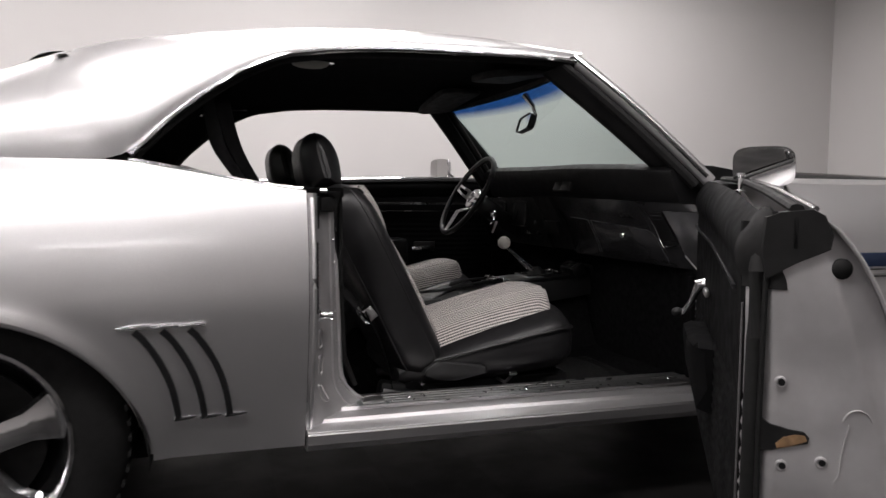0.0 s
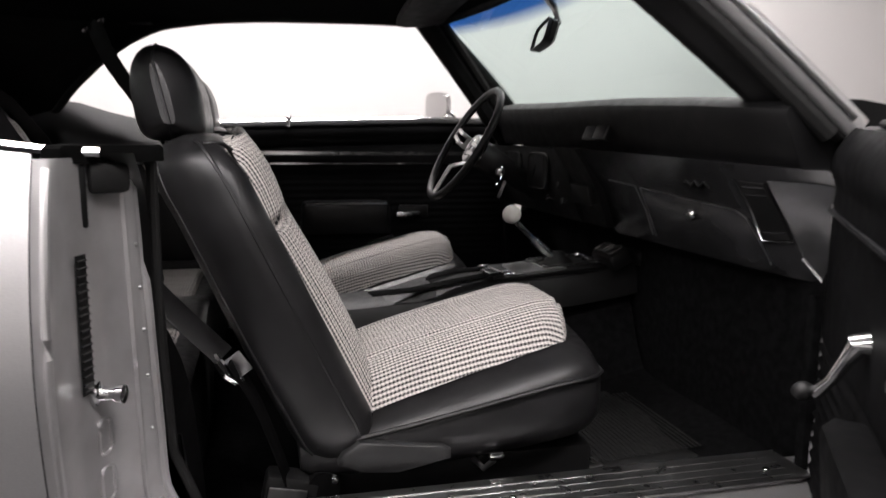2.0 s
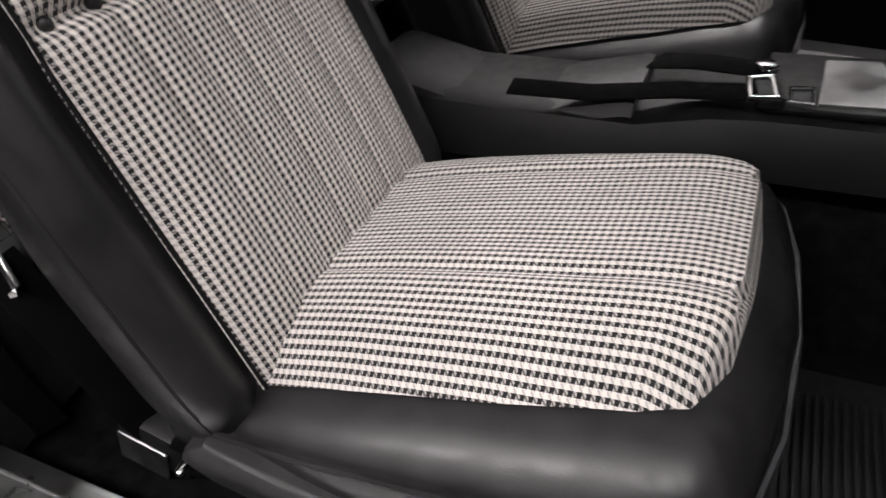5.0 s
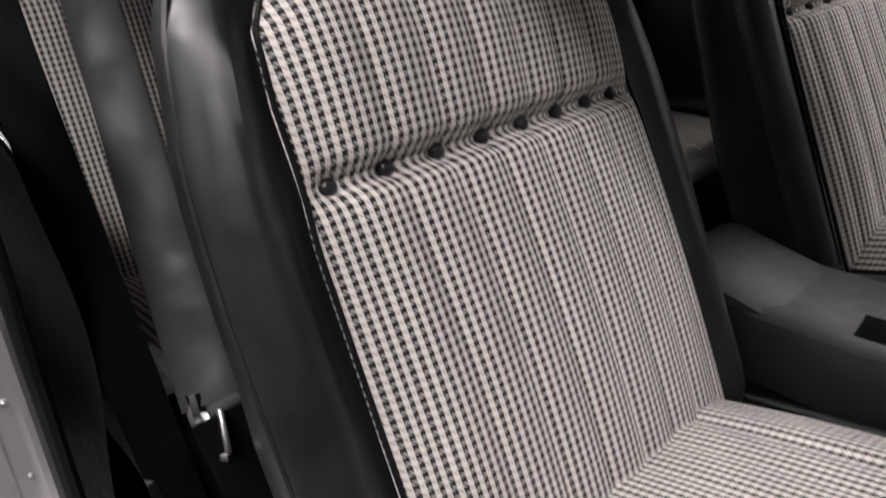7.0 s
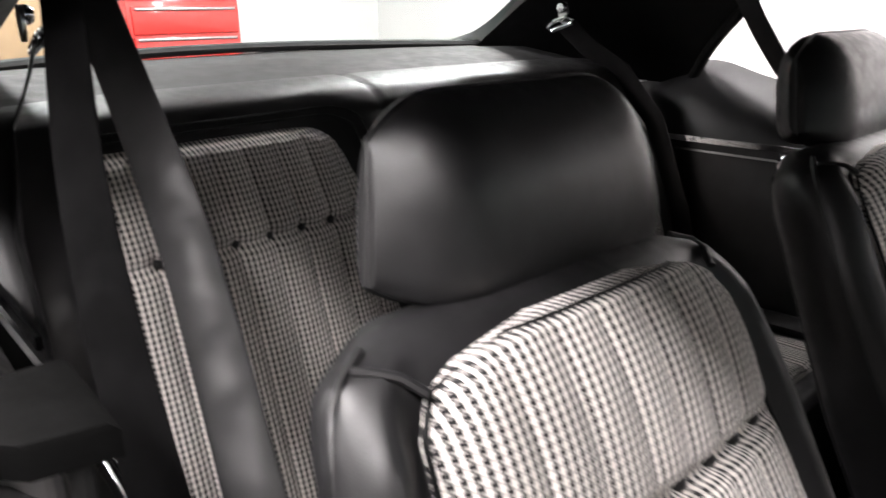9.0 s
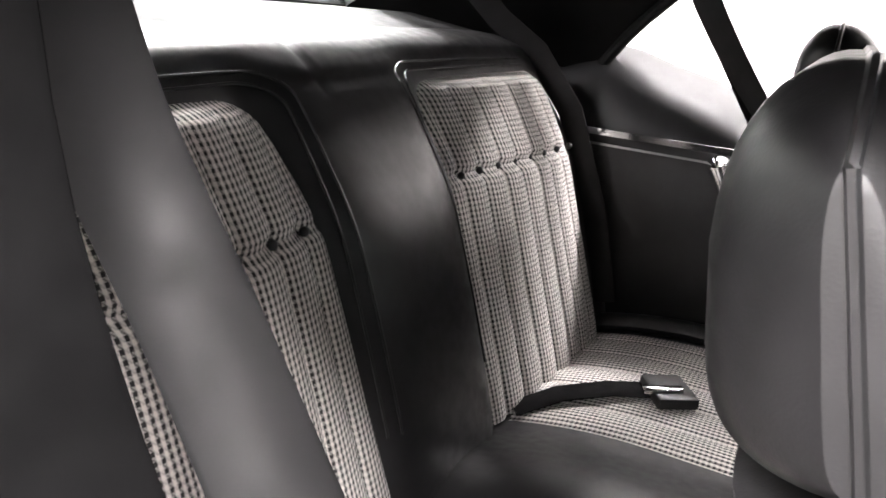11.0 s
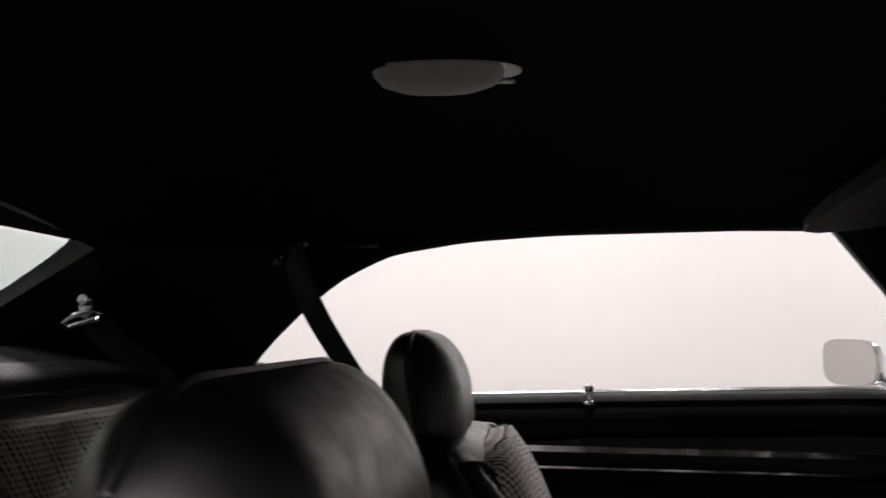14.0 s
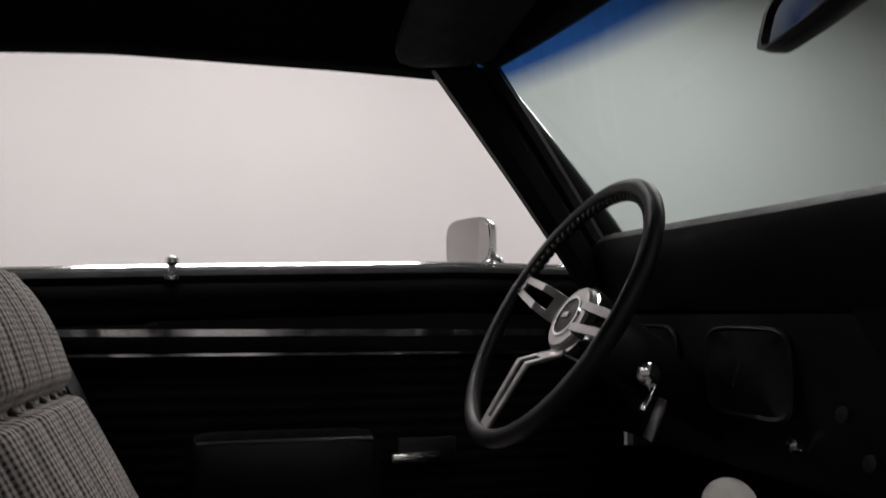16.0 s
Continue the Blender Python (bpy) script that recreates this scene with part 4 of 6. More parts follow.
    rings = [[pillow(t, a, b) for a, b in oval()] for t in along]
    hr = part("headrest", loft(rings), VINYL, s)
    loop = [pillow(t, 0, 1.0) for t in along] + [pillow(-t, 0, -1.0) for t in along]
    part("seam", tube(loop, 0.0026, 6, True), VINYL, hr)
    for sg in (-1, 1):
        part("stem", tube([V((-0.280, sg * 0.05, 0.56)), V((-0.285, sg * 0.05, 0.64))], 0.006, 8), CHROME, hr)

    # cushion
    st = []
    for x, zt, zb, hw in ((-0.085, 0.105, 0.060, 0.215), (-0.065, 0.128, 0.050, 0.232), (0.0, 0.146, 0.045, 0.243), (0.10, 0.180, 0.045, 0.249), (0.20, 0.208, 0.05, 0.251), (0.28, 0.228, 0.055, 0.250), (0.34, 0.243, 0.06, 0.247), (0.385, 0.250, 0.065, 0.240), (0.415, 0.245, 0.075, 0.228), (0.435, 0.225, 0.09, 0.210), (0.445, 0.19, 0.11, 0.19)):
        st.append([V((x + 0.02 * (1 - abs(a / hw)) * (x > 0.37), a, (zt + zb) / 2 + b + (0.006 * (1 - (a / hw) ** 2) if b > 0 else 0))) for a, b in sell(hw, (zt - zb) / 2, 3.4, 40)])
    cu = part("cushion", loft(st), VINYL, s)

    def top_z(x):
        return smooth([(-0.085, 0.108), (0.0, 0.146), (0.10, 0.180), (0.20, 0.208), (0.28, 0.228), (0.34, 0.244), (0.385, 0.251), (0.415, 0.246)], x, 0.06)

    CH = [(0.0, 0.195), (0.3, 0.193), (0.6, 0.187), (0.85, 0.176), (0.94, 0.160), (0.985, 0.12), (1.0, 0.05)]

    def seat_face(u, v):
        hw = lerp(CH, v)
        y = (2 * u - 1) * hw
        groove = math.exp(-((abs(y) - 0.085) / 0.008) ** 2)
        fall = max(0.0, abs(y) - 0.085) / (hw - 0.080)
        x = -0.02 + (0.435 - 0.006 * groove) * v
        e = (1 - abs(2 * u - 1) ** 9) * min(1, (1.02 - v) / 0.05)
        pleat = abs(math.sin(math.pi * y / 0.0425)) ** 0.8
        h = -0.008 + e * (0.012 + 0.0015 * pleat + 0.040 * (1 - fall ** 2.0) + 0.006 * (1 - (y / 0.2) ** 2) - 0.0045 * groove)
        return V((x, y, top_z(x) + h + 0.004)), (y, x)

    part("cloth_seat", grid(seat_face, 110, 60), CLOTH, cu, "black and white houndstooth cloth, sewn in broad pleats")
    for sg in (-1, 1):
        path = [V((x, sg * hw, z)) for x, hw, z in ((-0.06, 0.236, 0.118), (0.0, 0.2455, 0.130), (0.10, 0.2515, 0.150), (0.20, 0.2535, 0.170), (0.28, 0.2525, 0.186), (0.34, 0.2495, 0.196), (0.385, 0.243, 0.200), (0.415, 0.231, 0.200), (0.440, 0.20, 0.197), (0.458, 0.12, 0.195), (0.464, 0.0, 0.194))]
        part("piping", tube(path, 0.004, 6), VINYL, cu)
    part("seat_base", rbox((0.20, 0, 0.035), (0.46, 0.40, 0.06), 0.012), PLASTIC, s)
    for sg in (-1, 1):
        part("seat_track", rbox((0.20, sg * 0.17, 0.008), (0.52, 0.04, 0.016), 0.004), STEEL, s)
    lev = part("adjuster_lever", tube([V((0.205, -0.20, 0.06)), V((0.215, -0.235, 0.055)), V((0.228, -0.25, 0.075))], 0.005, 8), STEEL, s)
    part("lever_knob", rbox((0.231, -0.252, 0.083), (0.026, 0.012, 0.014), 0.004), CHROME, lev)
    return s


SEAT_Y, SEAT_Z = -0.340, 0.222
front_seat = seat("bucket_seat", (0.40, SEAT_Y, SEAT_Z), "black vinyl bucket seat with houndstooth cloth centre and headrest")
driver_seat = copy_thing(front_seat, pose(0.376, 0.395, SEAT_Z + 0.018))
driver_seat["label"] = "black vinyl driver's bucket seat with houndstooth cloth behind the steering wheel"

# ---- rear seat ----
rear = thing("rear_bench_seat", (-0.3, 0, 0.222), "black vinyl rear bench with two houndstooth cloth seats", "car seat")
RP = [(0.0, (-0.20, 0.36)), (0.12, (-0.215, 0.43)), (0.35, (-0.262, 0.58)), (0.60, (-0.312, 0.74)), (0.78, (-0.375, 0.85)), (0.88, (-0.420, 0.905)), (0.95, (-0.465, 0.928)), (1.0, (-0.53, 0.930))]


def rear_prof(t):
    return smooth([(k, p[0]) for k, p in RP], t, 0.10), smooth([(k, p[1]) for k, p in RP], t, 0.10)


MID, CLOTH_Y, CLOTH_HW = 0.010, 0.350, 0.198  # bench centre, cloth centre beside it, cloth half width


def hump(y):
    """How far a place lies inside a seat well: 1 in the well, 0 on the bridge and wings."""
    a = abs(y - MID)
    s = lambda q: (lambda w: w * w * (3 - 2 * w))(max(0.0, min(1.0, q)))
    return s((a - 0.095) / 0.085) * s((0.62 - a) / 0.06)


def rear_back(u, v):
    y = -0.64 + 1.28 * u
    x, z = rear_prof(v)
    fade = max(0, 1 - max(0, v - 0.74) / 0.16)
    d = 0.024 * hump(y) * fade
    a = abs(y - MID)
    wrap = 0.032 * max(0, a - 0.18) / 0.36
    bulge = 0.026 * math.exp(-((y - MID) / 0.13) ** 4) * math.sin(math.pi * min(1, max(0, v)) ** 0.75)
    gather = 0.005 * math.exp(-((v - 0.835) / 0.012) ** 2) * (a < 0.2) * (1 - (a / 0.2) ** 2)
    fold = 0.004 * math.exp(-((y - MID + 0.055) / 0.006) ** 2) * (v > 0.80)
    e = (a / 0.66) ** 8
    return (x - 0.018 - d + wrap + bulge - gather - 0.035 * e, y, z - 0.02 * e - fold)


part_back = part("rear_backrest", grid(rear_back, 150, 90), VINYL, rear)


def rear_cloth(yc):
    def at(u, v):
        t = 0.08 + 0.738 * v
        side = math.copysign(1, yc - MID)
        corner = 0.055 * (1 - math.sqrt(max(0.0, 1 - max(0.0, (v - 0.925) / 0.078) ** 2)))
        inner = CLOTH_HW + 0.018 + (0.022 if side > 0 else 0.036) * (1 - v) - 0.030 * max(0, v - 0.70) / 0.30 - corner
        outer = CLOTH_HW - corner
        k = 2 * u - 1
        y = yc + side * k * (outer if k > 0 else inner)
        x, _, z = rear_back((y + 0.64) / 1.28, t)
        x0, z0 = rear_prof(t)
        x = x0 - 0.027 + 0.032 * max(0, abs(y - MID) - 0.18) / 0.36
        e = (1 - abs(2 * u - 1) ** 12) * min(1, (1.0 - v) / 0.03)
        pleat = abs(math.sin(math.pi * (y - yc + 0.0257) / 0.0514)) ** 0.4
        tuft = math.exp(-((t - 0.612) / 0.012) ** 2) * (1 - abs(2 * u - 1) ** 8)
        row = abs(math.sin(math.pi * (y - yc + 0.0257) / 0.0514)) ** 0.7
        h = -0.008 + e * (0.008 + 0.009 * pleat) + 0.016 * math.sin(math.pi * u) * e - tuft * (0.014 - 0.006 * row)
        return (x + h, y, z), (y, t * 0.60)

    return grid(at, 150, 90)


for sgn in (-1, 1):
    yc = MID + sgn * CLOTH_Y
    part("cloth_back", rear_cloth(yc), CLOTH, part_back, "pleated houndstooth cloth")
    for k in range(8):
        y = yc + (k - 3.5) * 0.0514
        x, z = rear_prof(0.612)
        part("button", ball((x - 0.018 + 0.032 * max(0, abs(y - MID) - 0.18) / 0.36, y, z), 0.0056, 12, 8), VINYL, part_back)
    # welts running round the cloth, a hand's breadth outside it
    for off, top in ((0.030, 0.835), (0.046, 0.855)):
        path = []
        for i in range(61):
            q = i / 60
            hw = CLOTH_HW + off
            if q < 0.5:
                t, y = 0.25 + (top - 0.045 - 0.25) * q / 0.5, -hw
            elif q < 0.72:
                w = (q - 0.5) / 0.22 * math.pi / 2
                t, y = top - 0.045 + 0.045 * math.sin(w), -hw + 0.05 * (1 - math.cos(w))
            else:
                t, y = top, -hw + 0.05 + (hw + 0.10) * (q - 0.72) / 0.28
            p = rear_back((yc + sgn * y + 0.64) / 1.28, t)
            path.append((p[0] + 0.0005, p[1], p[2] + 0.0005))
        part("welt", tube(path, 0.0019, 6), VINYL, part_back)


def rear_cush(u, v):
    y = -0.63 + 1.26 * u
    a = v * 1.0
    x = -0.24 + 0.36 * min(1, a / 0.8)
    z = 0.396 + 0.034 * min(1, a / 0.5) * (2 - min(1, a / 0.5)) - 0.02 * (abs(y) / 0.63) ** 8 + 0.03 * math.exp(-((y - MID) / 0.10) ** 2)
    if a > 0.8:
        b = (a - 0.8) / 0.2 * math.pi / 2
        x = 0.12 + 0.035 * math.sin(b)
        z -= 0.035 * (1 - math.cos(b)) + 0.14 * max(0, (a - 0.9) / 0.1)
    return (x, y, z)


rc = part("rear_cushion", grid(rear_cush, 60, 40), VINYL, rear)
for sgn in (-1, 1):
    def rear_cush_cloth(u, v):
        yc = MID + sgn * 0.36
        y = yc + (2 * u - 1) * 0.205
        p = rear_cush((y + 0.63) / 1.26, 0.04 + 0.72 * v)
        e = (1 - abs(2 * u - 1) ** 10) * min(1, (1.01 - v) / 0.05)
        pleat = abs(math.sin(math.pi * (y - yc) / 0.068)) ** 0.4
        return (p[0], y, p[2] - 0.006 + e * (0.012 + 0.008 * pleat)), (y, p[0])

    part("cloth_seat", grid(rear_cush_cloth, 120, 40), CLOTH, rc, "houndstooth cloth")
    edge = [rear_cush((MID + sgn * 0.598 + 0.63) / 1.26, 0.02 + 0.76 * i / 14) for i in range(15)]
    part("side_roll", tube([(p[0], p[1], p[2] + 0.018) for p in edge], 0.022, 10, flat=0.8), VINYL, rc)

# ---- driver's door, closed, seen from inside ----
dd = thing("driver_door", (0.55, 0.77, 0.22), "closed driver's door with black panel and bright strips", "car door")
DB = [(0.02, 0.848), (0.40, 0.863), (0.82, 0.877), (1.12, 0.876)]


def door_in(u, v):
    x = 0.04 + 1.09 * u
    zt = lerp(DB, x)
    z = 0.26 + (zt - 0.26) * v
    k = max(0, (z - (zt - 0.075)) / 0.075)
    y = 0.752 + 0.016 * (1 - k) * (k > 0) - 0.018 * (k > 0) * math.sin(math.pi * min(1, k)) + 0.010 * max(0, 0.45 - z)
    ribs = 0.0009 * math.sin((z - 0.50) * 2 * math.pi / 0.022) if 0.42 < z < 0.725 else 0
    return (x, y + ribs, z)


part("door_panel", grid(door_in, 40, 120), DOOR_VINYL, dd)
part("door_top", tube([(0.04 + 0.06 * i, 0.762, lerp(DB, 0.04 + 0.06 * i) - 0.006) for i in range(19)], 0.022, 12, flat=0.7), VINYL_SOFT, dd)
part("outer_skin", grid(lambda u, v: (0.035 + 1.12 * u, 0.785 + 0.10 * math.sin(min(1, v * 2.0) * math.pi / 2) - 0.06 * max(0, v - 0.5), 0.855 - 0.62 * v), 12, 14), PAINT, dd)
part("belt_moulding", tube([(0.04 + 0.06 * i, 0.792, lerp(DB, 0.04 + 0.06 * i) + 0.004) for i in range(19)], 0.006, 6), CHROME, dd)
part("sill_bead", ribbon([(0.04 + 0.06 * i, 0.766, lerp(DB, 0.04 + 0.06 * i) + 0.0105) for i in range(19)], 0.010, 0.005, (0, 1, 0.5)), CHROME, dd)
part("bright_strip", ribbon([(0.10, 0.744, 0.768), (0.55, 0.743, 0.769), (0.975, 0.742, 0.770)], 0.012, 0.006, (0, 0, 1)), CHROME, dd)
part("bright_strip", ribbon([(0.12, 0.745, 0.734), (0.55, 0.744, 0.735), (0.965, 0.743, 0.736)], 0.005, 0.005, (0, 0, 1)), CHROME, dd)
arm = part("armrest", loft([[(x, y, z) for y, z in ((0.76, 0.615 + h), (0.725, 0.617 + h), (0.703 + o, 0.610 + h), (0.698 + o, 0.595 + h), (0.705 + o, 0.54), (0.72, 0.505), (0.76, 0.50))] for x, h, o in ((0.390, -0.02, 0.03), (0.400, -0.004, 0.01), (0.425, 0, 0), (0.635, 0, 0), (0.668, -0.004, 0.006), (0.685, -0.02, 0.03))]), VINYL, dd)
part("armrest_trim", tube([(0.405, 0.700, 0.606), (0.54, 0.698, 0.607), (0.668, 0.702, 0.606)], 0.003, 6), STEEL, arm)
dh = part("door_handle", rbox((0.745, 0.735, 0.566), (0.085, 0.022, 0.022), 0.006), CHROME, dd)
part("handle_cup", rbox((0.765, 0.745, 0.575), (0.10, 0.012, 0.045), 0.005), PLASTIC, dh)
part("lock_knob", lathe([(0.014, 0), (0.014, 0.005), (0.007, 0.008), (0.006, 0.022), (0.010, 0.026), (0.010, 0.033), (0.007, 0.036), (0, 0.037)], (0.357, 0.748, 0.851), (0, 0, 1), 12), CHROME, dd)
part("window_crank", tube([(0.60, 0.735, 0.47), (0.60, 0.715, 0.47), (0.66, 0.710, 0.49), (0.69, 0.708, 0.50)], 0.007, 8), CHROME, dd)


def mirror_head(name, base, face_dir, parent_label):
    """A rectangular chrome door mirror; face looks along face_dir."""
    t = thing(name, base, parent_label, "car mirror", "door mirrors", local=True)
    t.rotation_euler = (0, radians(face_dir[2]), math.atan2(face_dir[1], face_dir[0]))
    rings = []
    for k, (d, s) in enumerate(((0.0, 0.97), (0.006, 1.0), (-0.004, 0.99), (-0.014, 0.90), (-0.024, 0.70), (-0.028, 0.40))):
        rings.append([Vector((d, a * s, 0.055 + b * s)) for a, b in sell(0.066, 0.045, 3.8, 40)])
    part("shell", loft(rings[1:]), CHROME, t)
    part("mirror_glass", loft([[Vector((d, a * 0.94, 0.055 + b * 0.92)) for a, b in sell(0.066, 0.045, 3.8, 40)] for d in (0.0055, 0.0075)]), MIRROR, t)
    part("arm", tube([Vector((-0.018, 0.015, 0.035)), Vector((-0.045, 0.028, 0.022)), Vector((-0.062, 0.030, 0.0)), Vector((-0.066, 0.030, -0.02))], [0.008, 0.009, 0.009, 0.015], 10), CHROME, t)
    return t


MIRROR = plain("mirror_silver", (0.86, 0.86, 0.86), 0.015, 1.0, 0.02, 3, rough2=0.02)
mirror_head("door_mirror", (0.868, 0.838, 0.878), (-1.0, -0.42, 0), "small chrome mirror on the driver's door")

# ---- passenger door, wide open ----
HINGE = (1.175, -0.745)
OPEN = 56.2
pd = thing("passenger_door", (HINGE[0], HINGE[1], 0.222), "open passenger door with black inner panel and silver edge", "car door", local=True, rz=180 + OPEN)
# local: x along the door from its hinge, y towards the outside when shut seen from within is minus; cabin side is -y
DT = [(0.0, 0.625), (0.35, 0.612), (0.75, 0.585), (1.10, 0.549)]
LEN = 1.10
IN = -0.052


def pd_in(u, v):
    x = 0.02 + (LEN - 0.055) * u
    zt = lerp(DT, x)
    z = 0.03 + (zt - 0.03) * v
    k = max(0, (z - (zt - 0.09)) / 0.09)
    ribs = 0.0030 * math.sin(z * 2 * math.pi / 0.022) if 0.05 < z < 0.30 else 0
    return (x, IN + ribs - 0.012 * math.sin(math.pi * k) * (k > 0) + 0.02 * k * k, z)


part("door_panel", grid(pd_in, 30, 80), DOOR_VINYL, pd)


def skin(u, v):
    x = -0.01 + (LEN + 0.01) * u
    k = min(1, v / 0.45)
    z = lerp(DT, x) + 0.005 - (lerp(DT, x) - 0.01) * v
    return (x, 0.03 + 0.115 * math.sin(k * math.pi / 2) ** 0.7 - 0.05 * max(0, v - 0.45) ** 1.2, z)


part("outer_skin", grid(skin, 20, 24), PAINT, pd)


def end_face(u, v):
    a, b = pd_in(1, v), skin(1, 1 - v)
    p = Vector(a).lerp(Vector((LEN, b[1], b[2])), u)
    p.x = a[0] + (LEN - a[0]) * min(1, u / 0.22) ** 0.6 + 0.003 * math.sin(3 * math.pi * v) * math.sin(math.pi * u)
    turn = p.y - lerp([(0.10, 0.150), (0.20, 0.135), (0.297, 0.112), (0.46, 0.061), (0.50, 0.048), (0.56, 0.03)], p.z)
    p.x -= 0.55 * max(0.0, turn) - 0.012 * math.exp(-((p.z - 0.24) / 0.075) ** 4) * math.exp(-((p.y - 0.025) / 0.055) ** 4) * 0.35
    return tuple(p)


ef = part("latch_face", grid(end_face, 36, 60), JAMB, pd, "silver painted door edge with the latch opening")
part("front_face", grid(lambda u, v: tuple(Vector(pd_in(0, v)).lerp(Vector(skin(0, 1 - v)), u)), 3, 8), JAMB, pd)
part("weatherstrip", tube([(LEN - 0.060, -0.020, 0.552), (LEN - 0.020, -0.030, 0.522), (LEN - 0.006, -0.034, 0.47), (LEN - 0.004, -0.036, 0.38), (LEN - 0.004, -0.037, 0.28), (LEN - 0.006, -0.036, 0.15), (LEN - 0.012, -0.034, 0.03)], [0.010, 0.014, 0.013, 0.011, 0.011, 0.012, 0.012], 12), RUBBER, pd)
part("corner_pad", grid(lambda u, v: tuple(Vector(end_face(0.34 * u, 0.80 + 0.20 * v)) + Vector((0.003, -0.003, 0))), 12, 16), RUBBER, ef, "black rubber sheet over the door's upper corner")
part("seal_lip", tube([(LEN + 0.004, -0.026, 0.47), (LEN + 0.005, -0.027, 0.38), (LEN + 0.005, -0.028, 0.25), (LEN + 0.003, -0.026, 0.03)], 0.004, 8), RUBBER, pd)
part("pinch_flange", rbox((LEN - 0.028, -0.051, 0.225), (0.011, 0.003, 0.40), 0.0012), SHADED_FLANGE, pd)
hem = [skin(1, i / 24) for i in range(25)]
part("hem_edge", tube([(LEN + 0.001, p[1] - 0.001, p[2]) for p in hem], 0.0032, 8), PAINT, pd, "bright folded edge of the door skin")
part("panel_edge", tube([(LEN - 0.034, IN + 0.004, lerp(DT, LEN) - 0.01), (LEN - 0.032, IN + 0.004, 0.40), (LEN - 0.032, IN + 0.004, 0.03)], 0.008, 8), VINYL_SOFT, pd)
part("belt_weatherstrip", tube([(x, 0.012, lerp(DT, x) + 0.006) for x in (0.0, 0.2, 0.4, 0.6, 0.8, 1.0, 1.085)], 0.010, 8, flat=0.7), RUBBER, pd)
part("belt_moulding", tube([(x, 0.033, lerp(DT, x) + 0.008) for x in (0.0, 0.2, 0.4, 0.6, 0.8, 1.0, 1.10)], 0.004, 6), CHROME, pd)
gr = part("glass_run", loft([[(LEN + d, y * s, z) for y, z in ((-0.030, 0.545), (-0.011, 0.552), (0.030, 0.556), (0.044, 0.548), (0.055, 0.522), (0.052, 0.503), (0.010, 0.484), (-0.028, 0.462), (-0.034, 0.50))] for d, s in ((-0.05, 1), (0.004, 1), (0.010, 0.95))]), RUBBER, pd, "black rubber filler at the window slot")
part("glass_slot", rbox((LEN + 0.004, 0.008, 0.525), (0.012, 0.014, 0.05), 0.004), PLASTIC, gr)
part("rubber_buffer", lathe([(0.014, 0), (0.014, 0.006), (0.010, 0.010), (0, 0.011)], (LEN - 0.006, 0.066, 0.478), (1, 0.3, 0), 16), RUBBER, ef)
part("latch_opening", loft([[(LEN + d, y, z) for y, z in ((-0.026, 0.272), (-0.014, 0.264), (0.008, 0.259), (0.030, 0.256), (0.036, 0.249), (0.034, 0.241), (0.016, 0.236), (-0.012, 0.228), (-0.026, 0.226))] for d in (-0.006, 0.0065)]), PLASTIC, ef, "dark latch opening in the door edge")
part("latch_lip", loft([[(LEN + d, y, z) for y, z in ((-0.006, 0.238), (0.004, 0.248), (0.018, 0.2525), (0.030, 0.252), (0.033, 0.245), (0.016, 0.2375), (-0.004, 0.232))] for d in (0.001, 0.0080)]), RUST, ef, "rusty latch plate")
for y, z in ((-0.002, 0.322), (0.003, 0.207), (0.052, 0.216)):
    sc = part("screw", lathe([(0.0085, 0), (0.0085, 0.0015), (0.006, 0.0025), (0.0045, 0.0012), (0, 0.001)], (LEN + 0.003, y, z), (1, 0, 0), 14), JAMB, ef)
    part("hole", lathe([(0.0045, 0), (0.0045, 0.0022), (0, 0.0023)], (LEN + 0.0035, y + 0.001, z), (1, 0, 0), 10), PLASTIC, sc)
part("stamped_ring", tube([(LEN - 0.001 - 0.0, 0.095 + 0.018 * math.cos(w), 0.268 + 0.022 * math.sin(w)) for w in [0.3 + 2.6 * i / 16 for i in range(17)]], 0.0012, 6), JAMB, ef)
part("stamped_step", tube([(LEN + 0.002, y, z) for y, z in ((0.0, 0.190), (0.04, 0.188), (0.068, 0.190), (0.074, 0.20), (0.078, 0.24), (0.084, 0.27))], 0.0010, 6), JAMB, ef)
part("bright_strip", ribbon([(0.03, IN - 0.006, 0.500), (0.6, IN - 0.006, 0.480), (1.03, IN - 0.006, 0.442)], 0.007, 0.005, (0, 0, 1)), SATIN, pd)
part("armrest", loft([[(x, y, z) for y, z in ((IN, 0.290 + h), (IN - 0.030, 0.292 + h), (IN - 0.046 + o, 0.284 + h), (IN - 0.048 + o, 0.272 + h), (IN - 0.040 + o, 0.20), (IN - 0.03, 0.16), (IN, 0.150))] for x, h, o in ((0.36, -0.012, 0.030), (0.372, -0.004, 0.012), (0.395, 0, 0), (0.50, 0, 0), (0.61, 0, 0), (0.65, -0.004, 0.008), (0.67, -0.012, 0.030))]), DOOR_VINYL, pd)
cr = part("window_crank", tube([(0.36, IN, 0.375), (0.36, IN - 0.012, 0.374), (0.352, IN - 0.020, 0.352), (0.338, IN - 0.030, 0.325), (0.322, IN - 0.045, 0.300)], [0.016, 0.014, 0.009, 0.0075, 0.009], 12), CHROME, pd)
part("crank_knob", ball((0.322, IN - 0.058, 0.300), (0.012, 0.014, 0.012), 12, 8), PLASTIC, cr)
part("inner_handle", rbox((0.545, IN - 0.010, 0.376), (0.060, 0.010, 0.016), 0.004), STEEL, pd)
